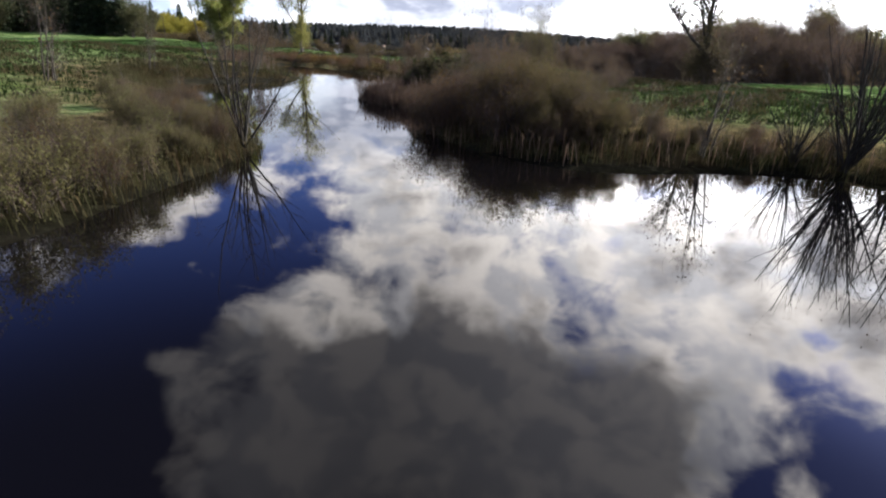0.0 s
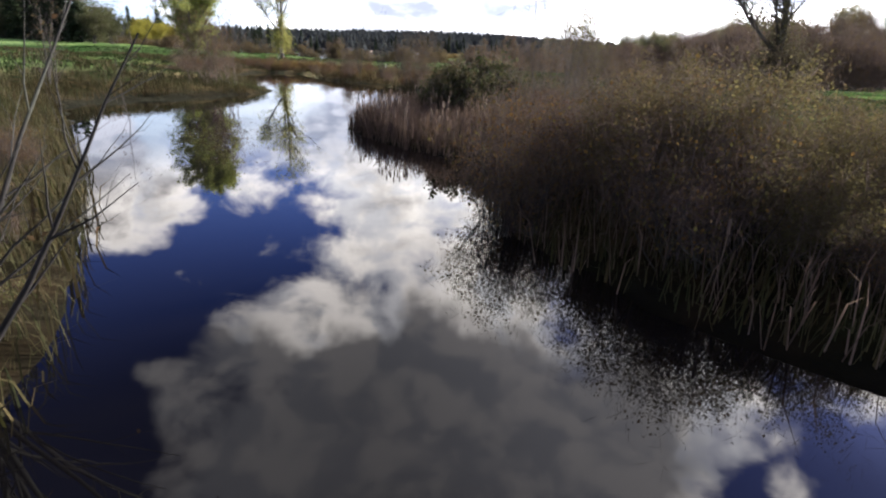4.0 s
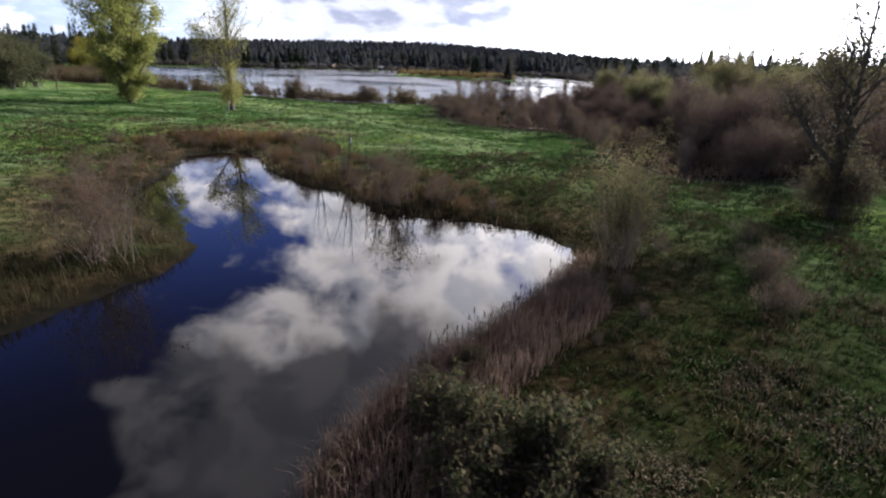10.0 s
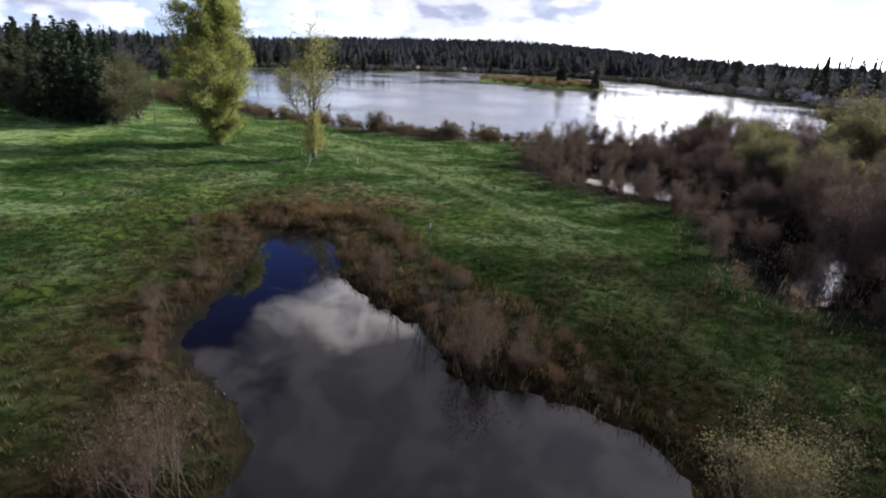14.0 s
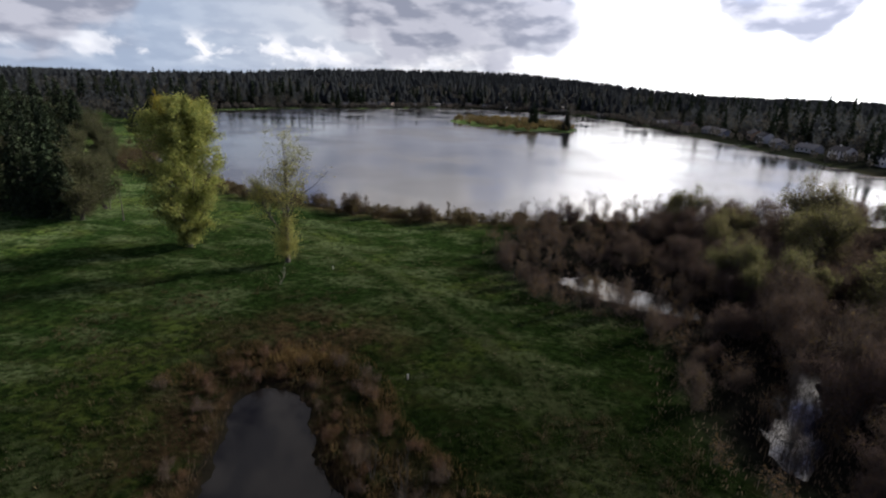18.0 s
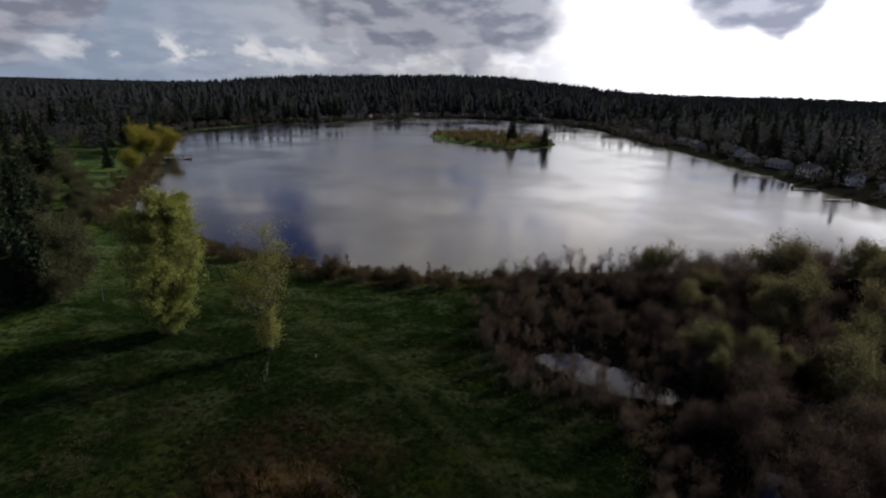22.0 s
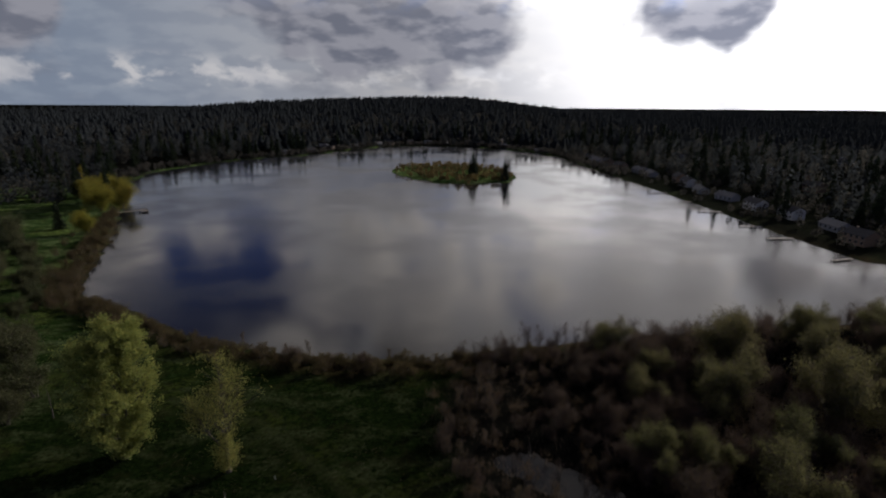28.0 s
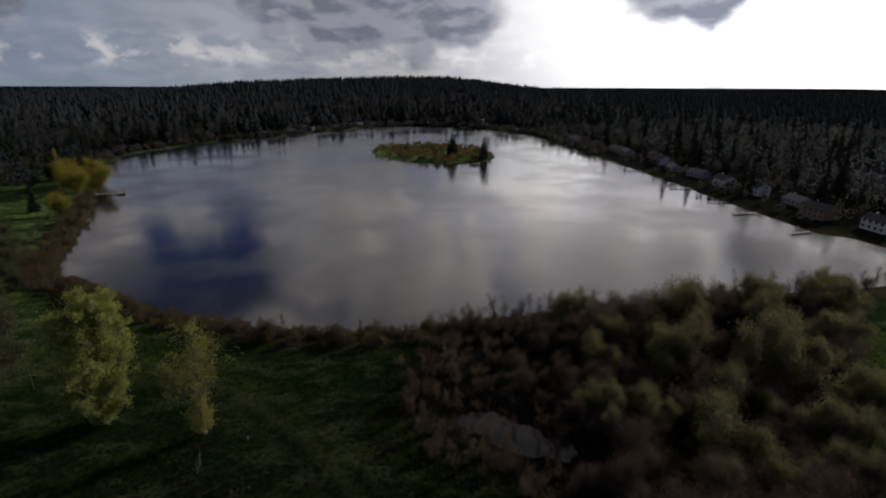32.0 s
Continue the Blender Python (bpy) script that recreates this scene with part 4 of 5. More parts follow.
# the leaning half-bare tree on the meadow's edge
edge_tree = cottonwood(np.random.default_rng(9), 16.5, 0.40, 8500, "poplar", "half-bare poplar with crooked limbs on the meadow's edge", True, 0.62, DULL_LEAF, 0.20)
edge_tree.matrix_basis = put(32.2, 66.2, height(32.2, 66.2) - 0.1, 0.0, 1.05, None, (0.0, -0.10))
foot = shrub(rng, 5.6, 34, "brushy dark thicket round a tree's foot", TWIG, 2600, DULL_LEAF, 0.5, leaf=0.2)
stand(foot, [(32, 65.8, .95), (33.8, 66.6, .85), (31.2, 67.4, 0.7)], rng)

# shrubs round the pond
round_bush = shrub(rng, 7.4, 46, "upright oval bush with thin ochre-brown leaves", TWIG, 13000, WILLOW_LEAF, 0.17, leaf=0.085, spray=1500, foot=0.075)
stand(round_bush, [(9.1, 56.2, 1.06)], rng)
left_bush = shrub(rng, 5.4, 50, "broad grey-brown bush leaning over the pond", TWIG, 1300, OCHRE_LEAF, 0.6, leaf=0.13, spray=3200)
stand(left_bush, [(-21.6, 57.2, 1.0), (-32.5, 76, .5), (-4.6, 71.8, .92), (-14.5, 86.5, .5), (-1.2, 71.6, .45)], rng)
brown = [shrub(rng, 2.5, 26, "low reddish-brown rose scrub", RED_TWIG, 260, RUST_LEAF, 0.8), shrub(rng, 2.1, 24, "low bare brown scrub", TWIG, 120, OCHRE_LEAF, 0.9), shrub(rng, 1.6, 24, "dry tawny scrub by the pond", RED_TWIG, 300, RUST_LEAF, 1.0, spray=600)]


def ring(lo, hi):
    return lambda x, y: (lambda d: (d > lo) & (d < hi))(inside_of(POND, x, y))


belt = scatter(rng, 1500, (-42, 4, 66, 114), lambda x, y: ring(0.6, 9)(x, y) & ((x > -24) | (y > 96) | ring(0, 3)(x, y)) & (np.sin(x * 0.42 + 1.5) * np.sin(y * 0.38) + 0.5 * np.sin(x * 0.9 + y * 0.6) > -0.35))
for k in range(3):
    stand(brown[k], [(x, y) for x, y in belt[k::3][:44]], rng, (0.28, 0.78))
bank_scrub = [shrub(rng, 2.6, 26, "tangle of grey-brown bare stems on the bank", GREY_TWIG, 300, OCHRE_LEAF, 0.8, spray=1300), shrub(rng, 3.2, 30, "ochre-leaved willow scrub on the bank", TWIG, 17000, OLIVE_LEAF, 0.75, leaf=0.056, spray=2200),
              shrub(rng, 3.0, 26, "dark leafless scrub with withered leaves", DARK_BARK, 1500, RUST_LEAF, 0.7, leaf=0.08, spray=2600)]
right_bank = scatter(rng, 520, (-9, 16, 16, 68), lambda x, y: ring(1.3, 5.5)(x, y) & (x > -7.5) & ((y < 36) | (y > 46)) & ((x < 7.5) | (y < 24) | (y > 48)))
stand(bank_scrub[0], [(x, y) for x, y in right_bank[:30]], rng, (0.25, 0.65))
stand(bank_scrub[2], [(x, y) for x, y in scatter(rng, 600, (-2.5, 5, 17, 32), ring(0.4, 4))[:20]] + [(3.6, 29.5), (-0.4, 31.6, .7), (0.9, 29.8, .7), (1.4, 27.2, .8), (0.6, 23.8, .9), (1.8, 22, .9), (-0.8, 27.0, .85), (-1.1, 25.2, .9), (-1.5, 23.6, .85), (-0.5, 28.6, .7), (-1.9, 22.2, .7), (0.2, 26.2, .9), (1.0, 19.6, .8), (3.4, 18.5, .42), (8.0, 19.0, .3), (11.4, 17.8, .35), (14.4, 18.0, .4), (16.8, 16.8, .4), (12.4, 19.8, .3)], rng, (0.3, 0.7))
stand(bank_scrub[1], [(1.0, 22.4, .92), (2.6, 21.4, .95), (4.4, 20.6, .75), (2.0, 24.6, .95), (3.4, 26.2, .85), (4.2, 23.6, .8), (6.4, 20.6, .45), (8.2, 20.6, .4), (3.0, 28.4, .7), (5.6, 22.4, .7), (9.8, 19.6, .36), (1.6, 26.2, .7), (2.4, 23.2, .8), (5.8, 19.2, .55), (4.6, 19.0, .5), (2.6, 19.2, .6)], rng)
bramble = shrub(rng, 1.7, 30, "green bramble mound on the reed bed", GREY_TWIG, 3000, BRAMBLE_LEAF, 1.1, leaf=0.14, spray=1500)
stand(copy_thing(brown[1], Matrix.Identity(4)), [(16.5, 53.5, 1.1), (17.5, 54.2, .9), (14.3, 49.2, .9), (15.2, 49.6, .8), (20, 60, .7), (18, 46, .5)], rng)
stand(bramble, [(-2.6, 40.4, 1.3), (-1.0, 38.8, 1.4), (-3.2, 42.0, 1.0), (-2.7, 37.8, 1.35), (-1.2, 36.8, 1.1), (0.3, 37.9, 1.0), (-1.8, 45.5, .6)], rng)
sapling = shrub(rng, 7.0, 1, "slim bare sapling with a few last leaves", GREY_TWIG, 60, OCHRE_LEAF, 0.3, "sapling", "saplings on the banks", 0.09, 60)
stand(sapling, [(1.2, 30.4, .95), (1.7, 31.2, .9), (0.7, 31.4, .8), (-10.6, 15.2, .6), (-12.8, 9.6, .55), (-18.5, 38, .9), (-19, 27, .6), (-4.6, 76.5, .7), (-16, 88.5, .9), (1.2, 20.6, 0.7), (1.9, 20.2, .6), (4.6, 19.2, .6), (8.4, 18.6, .5), (8.9, 18.9, .4)], rng)
sapling_clump = shrub(rng, 5.4, 10, "clump of tall bare saplings with a few withered leaves", GREY_TWIG, 520, OCHRE_LEAF, 0.24, "saplings", "saplings on the banks", 0.06, 1100, None, 0.15)
stand(sapling_clump, [(1.3, 30.8, 1.05), (0.2, 31.4, .75), (2.4, 29.8, .7), (1.6, 21.4, .62), (4.8, 20.2, .6), (7.6, 19.4, .4)], rng)
fan_willow = fan_tree(rng, 5.6, 13, 0.85, 0.045, "fan-shaped bare willow with many dark stems at the pond's edge", "willow")
stand(fan_willow, [(14.0, 16.2, 1.0), (17.2, 14.0, .85), (12.6, 17.2, .7), (15.6, 15.6, .9), (14.8, 16.8, 1.2), (16.6, 14.8, 1.15)], rng)
dark_tree = bare_tree(rng, 8.5, "small bare tree leaning over the pond", "alder", 60, 4, BARK, OCHRE_LEAF, "small trees over the pond", 900, 8, 0.011, 0.007)
stand(dark_tree, [(-27.8, 46.5, .5), (9.4, 18.2, .55), (-24, 28, .6)], rng)
lone_tree = fan_tree(rng, 5.8, 9, 0.72, 0.040, "bare alder with dark arching stems over the pond", "alder")
stand(lone_tree, [(-8.75, 16.1, 1.05)], rng)
end_tree = fan_tree(rng, 8.6, 4, 0.30, 0.05, "slender bare alder behind the pond's far end", "alder")
stand(end_tree, [(-9.6, 80.9, .95), (-12.8, 84.2, .8), (-7.2, 79.0, .7), (-6.2, 73.2, .6)], rng)
olive = shrub(rng, 1.9, 26, "olive and rust leaved scrub overhanging the bank", TWIG, 4600, WILLOW_LEAF, 0.95, leaf=0.06, spray=1300)
stand(olive, [(-9.9, 9.2, .8), (-10.2, 7.4, .85), (-10.9, 5.6, .9), (-11.6, 3.6, .9), (-9.6, 11.0, .7), (-9.8, 13.4, 0.51), (-10.8, 14.2, 0.64), (-9.8, 17.4, 0.45), (-10.6, 16.4, 0.57), (-11.6, 11.4, 0.64), (-12.6, 8.6, 0.64), (-13.8, 5, 0.71), (-12.2, 15.0, 0.71), (-13.4, 12.4, 0.71), (-11.8, 18.5, 0.51), (-13.4, 17.6, 0.64), (-14.8, 9, 0.71), (-15.4, 15.6, 0.57), (-15.6, 3, 0.71), (-15.4, 20, 0.57), (-18.5, 24.5, 0.51), (-16.4, 23, 0.51)], rng)
left_scrub = scatter(rng, 1600, (-40, -9, 0, 66), lambda x, y: ring(0.5, 4)(x, y) & (x < -9) & ((y < 27) | ((y > 58) & ring(0.3, 1.6)(x, y))))
stand(copy_thing(brown[1], Matrix.Identity(4)), [(x, y) for x, y in left_scrub[:20]], rng, (0.2, 0.42))
stand(copy_thing(bank_scrub[2], Matrix.Identity(4)), [(x, y) for x, y in left_scrub[20:32]], rng, (0.25, 0.5))

# lake-side scrub, joined
def joined(name, proto, places, size, label, category):
    """Many small growths of one kind as one mesh."""
    verts, faces, mats, count = [], [], [], 0
    for x, y in places:
        k, turn = rng.uniform(*size), rng.uniform(0, 6.28)
        m = np.array([[math.cos(turn) * k, -math.sin(turn) * k, 0], [math.sin(turn) * k, math.cos(turn) * k, 0], [0, 0, k * rng.uniform(0.85, 1.2)]])
        for ob in proto.children:
            me = ob.data
            v = np.zeros(len(me.vertices) * 3, np.float32)
            me.vertices.foreach_get("co", v)
            n = len(me.loops) // len(me.polygons)
            f = np.zeros(len(me.loops), np.int32)
            me.loops.foreach_get("vertex_index", f)
            f = f.reshape(-1, n)
            if n == 4:
                f = np.concatenate([f[:, [0, 1, 2]], f[:, [0, 2, 3]]])
            verts.append(v.reshape(-1, 3) @ m.T + np.array([x, y, height(x, y) - 0.05]))
            faces.append(f + count)
            count += len(v) // 3
            mats.append((me.materials[0], len(f)))
    me = mesh_of(name, np.concatenate(verts), np.concatenate(faces), mats[0][0])
    names = []
    index = []
    for mat, n in mats:
        if mat not in names:
            names.append(mat)
        index.append(np.full(n, names.index(mat), np.int32))
    for mat in names[1:]:
        me.materials.append(mat)
    me.polygons.foreach_set("material_index", np.concatenate(index))
    return tagged(piece(name, me), label, category, kind="stuff")


mound = [shrub(rng, 2.6, 11, "brown scrub", TWIG, 520, OLIVE_LEAF, 0.85, leaf=0.22, spray=520), shrub(rng, 2.8, 11, "grey scrub", GREY_TWIG, 240, OCHRE_LEAF, 0.8, leaf=0.2, spray=620)]
edge = scatter(rng, 9000, (-190, 30, 165, 420), lambda x, y: (lambda d: (d > 1) & (d < 12))(inside_of(LAKE, x, y)))
hem = scatter(rng, 9000, (-115, 40, 165, 245), lambda x, y: (lambda d: (d > 0.5) & (d < 6))(inside_of(LAKE, x, y)))
joined("lakeside_scrub", mound[0], hem[:230], (0.45, 1.0), "dark brown hem of scrub along the near shore", "scrub")
joined("lakeside_scrub", mound[0], edge[:150], (0.8, 1.7), "brown scrub hedging the lake shore", "scrub")
joined("lakeside_scrub", mound[1], edge[150:270], (0.7, 1.5), "grey bare scrub hedging the lake shore", "scrub")
wet = scatter(rng, 1400, (5, 140, 80, 192), lambda x, y: (inside_of(THICKET, x, y) < 1.5) & (inside_of(POOL_A, x, y) > -1.5) & (inside_of(POOL_B, x, y) > -2.0))
joined("marsh_scrub", mound[1], wet[:340], (0.7, 1.4), "low dark scrub under the marsh willows", "scrub")
in_pools = scatter(rng, 700, (14, 56, 84, 150), lambda x, y: ((inside_of(POOL_A, x, y) < 0) | (inside_of(POOL_B, x, y) < 0)) & (rng.random(len(x)) < 0.6))
v, f = blades(rng, np.column_stack([np.repeat(in_pools[:150], 7, 0) + rng.normal(0, 0.35, (min(150, len(in_pools)) * 7, 2)), np.full(min(150, len(in_pools)) * 7, -0.2)]), 2.6, 0.035, 0.35)
tagged(piece("drowned_stems", mesh_of("drowned_stems", v, f, TWIG_SPRAY)), "bare drowned stems standing in the marsh pools", "scrub", kind="stuff")
for m in mound:
    for ob in list(m.children) + [m]:
        bpy.data.objects.remove(ob)

# the park left of the meadow
firs = [fir(rng, 27, 5.2, "tall dark fir with dense boughs"), fir(rng, 20, 4.2, "dark fir with branches to the ground", 20)]
in_park = lambda x, y: (x < -97 - 0.70 * (y - 170)) & (inside_of(LAKE, x, y) > 30)
park_firs = scatter(rng, 260, (-330, -105, 172, 430), in_park)[:46]
stand(firs[0], [(-108, 165, .78), (-112, 171, .7), (-118, 182, .8), (-127, 192, .85)] + [(x, y, rng.uniform(.7, 1.15)) for x, y in park_firs] + [(-124, 196, .95), (-140, 215, .9), (-148, 228, 1.0), (-170, 250, 1.05), (-200, 275, 1.1), (-215, 330, 1.1), (-165, 208, 1.0), (-180, 226, 1.1), (-195, 240, 1.1), (-130, 199, .8), (-210, 262, 1.1), (-160, 214, .9), (-172, 230, 1), (-190, 262, 1.05), (-232, 300, 1.1), (-246, 330, 1.1), (-150, 205, .8), (-115, 166, .6), (-133, 216, .8), (-199, 318, .9)], rng)
stand(firs[1], [(-96.5, 163, .8), (-100.5, 164, .95), (-104.5, 163.5, .85), (-116, 177, .9), (-121, 184, .85), (-143, 200, .9), (-205, 300, .8), (-196, 362, .8), (-222, 352, 1), (-240, 372, 1.1), (-165, 222, .8)], rng)
park_tree = dome_willow(rng, 13, 0.75, 5200, "grey-green rounded tree in the park", PARK_LEAF, BARK, 0.36, 700, GREY_SPRAY, name="park_tree", group="trees in the park")
stand(park_tree, [(x, y, rng.uniform(.75, 1.45)) for x, y in scatter(rng, 420, (-320, -100, 172, 420), in_park)[:84]] + [(-92.4, 161.6, .72), (-98, 166, .8), (-94, 173, 1.0), (-101, 171, .8), (-107, 187, 1.15), (-113, 196, 1.1), (-136, 188, 1.2), (-142, 197, 1.2), (-134, 205, 1.1), (-212, 300, 1.3), (-226, 340, 1.5), (-206, 336, 1.2), (-182, 277, 1.0), (-165, 265, .9), (-150, 258, .8), (-178, 300, .9), (-140, 246, .7), (-133, 240, .5), (-134, 190, 1.25), (-129, 207, 1.0), (-150, 262, .8), (-160, 280, .9), (-172, 295, .9), (-186, 312, 1.0), (-200, 330, 1.1), (-165, 245, .9), (-178, 265, 1.0), (-195, 285, 1.1), (-140, 222, .9), (-150, 235, .8), (-215, 312, 1.2), (-118, 165, .7), (-128, 180, .9), (-132, 226, .7)] + [(x, y, rng.uniform(.8, 1.5)) for x, y in scatter(rng, 120, (-330, -150, 200, 420), lambda x, y: (inside_of(LAKE, x, y) > 40) & (x < -0.55 * y - 45))[:34]], rng)
gold = dome_willow(rng, 18.5, 0.85, 13000, "golden-leaved willow on the lake shore", GOLD_LEAF, BARK, 0.38, group="golden willows by the lake")
stand(gold, [(-199, 413, 1.3), (-215, 440, 1.35), (-190, 424, 1.15), (-206, 455, 1.3), (-176, 352, .85), (-224, 468, 1.2), (-208, 428, 1.35)], rng)
lombardy_segs, lombardy_tips = [], []
shoots(rng, lombardy_segs, lombardy_tips, (0, 0, 0), (0, 0, 1), 20, 0.28, 2, [(2, 0, 0, 0, 0.1, 0.1), (3, 4, 0.3, 0.4, 0.06, 0.1), (10, 60, 0.35, 0.16, 0.01, 0.02)])
lombardy = tree_thing("poplar", "narrow bright yellow poplar", "tree", "", lombardy_segs, BARK, leaves(rng, spread(rng, lombardy_tips, 2600, 0.5), 0.6), GOLD_LEAF, 4)
stand(lombardy, [(-246, 480, 1.0)], rng)
rust = shrub(rng, 5, 40, "tall olive-brown shrub by the lake path", TWIG, 1500, OLIVE_LEAF, 0.6, leaf=0.2)
stand(rust, [(-150, 275, 1.1), (-146, 290, .9), (-142, 262, .8), (-155, 300, .9), (-160, 318, .8), (-138, 268, .7), (-128, 246, .9), (-120, 238, .8), (-134, 254, .8), (-90, 222, .8), (-100, 230, .9), (-152, 330, .7)] + [(x, y, rng.uniform(.6, 1.2)) for x, y in scatter(rng, 300, (-185, -80, 215, 380), lambda x, y: (lambda d: (d > 3) & (d < 24))(inside_of(LAKE, x, y)))[:22]], rng)
snag_segs, snag_tips = [], []
shoots(rng, snag_segs, snag_tips, (0, 0, 0), (0, 0, 1), 7.5, 0.16, 0, [(4, 0, 0, 0, 0.03, 0)])
snag = tree_thing("dead_tree", "bare standing dead trunk on the meadow", "dead tree", "", snag_segs, BARK, sides=7)
stand(snag, [(-84, 164, 1.0)], rng)
white_segs, white_tips = [], []
shoots(rng, white_segs, white_tips, (0, 0, 0), (0.15, 0, 1), 4.2, 0.08, 2, [(3, 0, 0, 0, 0.25, 0), (4, 4, 0.8, 0.55, 0.25, 0.02), (6, 9, 0.8, 0.6, 0.22, 0.03)])
white_snag = tree_thing("dead_tree", "pale bleached dead sapling", "dead tree", "dead saplings", white_segs, PALE_BARK, sides=5)
stand(white_snag, [(-36, 131, 0.9), (24.8, 143.3, 0.9), (-158, 264, 1.3)], rng)

# ---- far woods ----


def far_firs(rng, places, tall):
    """Simple firs, each of five ragged tiers, joined into one wood."""
    n = len(places)
    h = tall * (0.38 + 0.72 * rng.random(n) ** 2.4)
    w = (3.6 + h * 0.20) * rng.uniform(0.7, 1.3, n)
    z = heights(places[:, 0], places[:, 1]) - 0.5
    sides, tiers = 5, 5
    verts, faces = [], []
    for k in range(tiers):
        lo, hi = 0.06 + 0.17 * k, min(1.0, 0.06 + 0.17 * k + 0.32)
        r = w * (1 - 0.17 * k)
        a0 = rng.uniform(0, 6.28, n)
        tier = np.zeros((n, sides + 1, 3))
        for s in range(sides):
            rr = r * rng.uniform(0.6, 1.3, n)
            a = a0 + 2 * math.pi * s / sides
            tier[:, s] = np.stack([places[:, 0] + np.cos(a) * rr, places[:, 1] + np.sin(a) * rr, z + h * (lo + rng.uniform(-0.05, 0.05, n))], 1)
        tier[:, sides] = np.stack([places[:, 0], places[:, 1], z + h * hi], 1)
        base = (np.arange(n) * (sides + 1))[:, None] + k * n * (sides + 1)
        verts.append(tier.reshape(-1, 3))
        for s in range(sides):
            faces.append(np.stack([base[:, 0] + s, base[:, 0] + (s + 1) % sides, base[:, 0] + sides], 1))
    return np.concatenate(verts), np.concatenate(faces)


def far_crowns(rng, places, tall, per=34, size=2.6):
    n = len(places)
    h = tall * rng.uniform(0.6, 1.2, n)
    z = heights(places[:, 0], places[:, 1])
    d = rng.normal(size=(n, per, 3))
    d /= np.linalg.norm(d, axis=2, keepdims=True)
    d *= rng.uniform(0.55, 1.0, (n, per, 1))
    p = np.stack([places[:, 0], places[:, 1], z + h * 0.55], 1)[:, None] + d * np.stack([h * 0.36, h * 0.36, h * 0.46], 1)[:, None]
    return leaves(rng, p.reshape(-1, 3), size, 0.2)


def far_cones(rng, places, tall, per=34, size=2.3):
    """Firs as cones of drooping needle sprays."""
    n = len(places)
    h = tall * (0.55 + 0.6 * rng.random(n) ** 1.6)
    z = heights(places[:, 0], places[:, 1])
    up = 1 - np.sqrt(rng.random((n, per)))
    a, r = rng.uniform(0, 6.28, (n, per)), (1 - up) * rng.uniform(0.6, 1.1, (n, per)) * (1.6 + h * 0.15)[:, None]
    p = np.stack([places[:, :1] + np.cos(a) * r, places[:, 1:] + np.sin(a) * r, z[:, None] + h[:, None] * (0.08 + 0.9 * up)], 2)
    return leaves(rng, p.reshape(-1, 3), size, 0.2, 1.3, 0.7)


def wooded(x, y):
    r, lk = np.hypot(x, y - 120), inside_of(LAKE, x, y)
    gap = np.sin(x * 0.021 + 1.3) * np.sin(y * 0.017 + 0.4)
    return (r > 330) & (lk > 10) & (lk < 1500) & ((lk > 60) | (gap > -0.1)) & ~((np.abs(x + 124) < 62) & (np.abs(y - 1290) < 70)) & ~((x > 200) & (lk < 60) & (y < 720)) & ~((x < -120) & (y < 420) & (lk < 90))


fir_spots = scatter(rng, 90000, (-1500, 1500, 200, 2300), wooded)[:36000]
fir_spots = np.concatenate([fir_spots, scatter(rng, 12000, (-3600, 3600, 300, 3900), lambda x, y: (np.hypot(x, y) > 1250) & (np.hypot(x, y) < 3900))[:7000]])
away = np.hypot(fir_spots[:, 0], fir_spots[:, 1] - 60)
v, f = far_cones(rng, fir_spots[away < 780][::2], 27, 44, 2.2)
tagged(piece("woods", mesh_of("woods", v, f, HAZED_NEEDLE)), "dark fir woods behind the lake shore", "woods", kind="stuff")
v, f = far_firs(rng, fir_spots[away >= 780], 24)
tagged(piece("woods", mesh_of("woods", v, f, HAZED_NEEDLE, True)), "dark fir woods on the hills round the lake", "woods", kind="stuff")
leafy_spots = scatter(rng, 16000, (-1000, 1100, 200, 1600), lambda x, y: wooded(x, y) & (inside_of(LAKE, x, y) < 500))[:4200]
v, f = far_crowns(rng, leafy_spots, 14, 70, 1.5)
tagged(piece("woods", mesh_of("woods", v, f, FAR_LEAF)), "grey-brown leafless broadleaf woods behind the lake shore", "woods", kind="stuff")

hill_firs = np.concatenate([scatter(rng, 900, (215, 560, 250, 900), lambda x, y: (lambda d: (d > 22) & (d < 260) & ((d > 55) | (np.sin(y * 0.05 + 1) > 0.3)))(inside_of(LAKE, x, y)))[:150],
                            scatter(rng, 900, (-480, -120, 440, 900), lambda x, y: (lambda d: (d > 9) & (d < 140))(inside_of(LAKE, x, y)))[:80],
                            scatter(rng, 900, (-100, 240, 860, 1080), lambda x, y: (lambda d: (d > 30) & (d < 140))(inside_of(LAKE, x, y)))[:40]])
hill_fir = fir(rng, 26, 4.4, "tall dark fir on the wooded lake shore", 22)
hill_fir["group"] = "firs round the lake"
stand(hill_fir, [(x, y, rng.uniform(.65, 1.3)) for x, y in hill_firs], rng)

# ---- the island ----
isle = scatter(rng, 1500, (-20, 140, 500, 690), lambda x, y: inside_of(ISLAND, x, y) < -4)[:330]
v, f = far_crowns(rng, isle, 5.2, 46, 1.3)
tagged(piece("island_scrub", mesh_of("island_scrub", v, f, leaf_material("island_leaf", [(0.200, 0.150, 0.062), (0.140, 0.110, 0.052), (0.250, 0.178, 0.076)], 0.4))), "low ochre willow scrub covering the island", "scrub", kind="stuff")
isle_fir = fir(rng, 27, 4.6, "ragged dark fir on the island", 22)
stand(isle_fir, [(77, 558, 1.0), (80, 561, .8), (74, 556, .7), (104.5, 536, .85), (107, 540, .62)], rng)
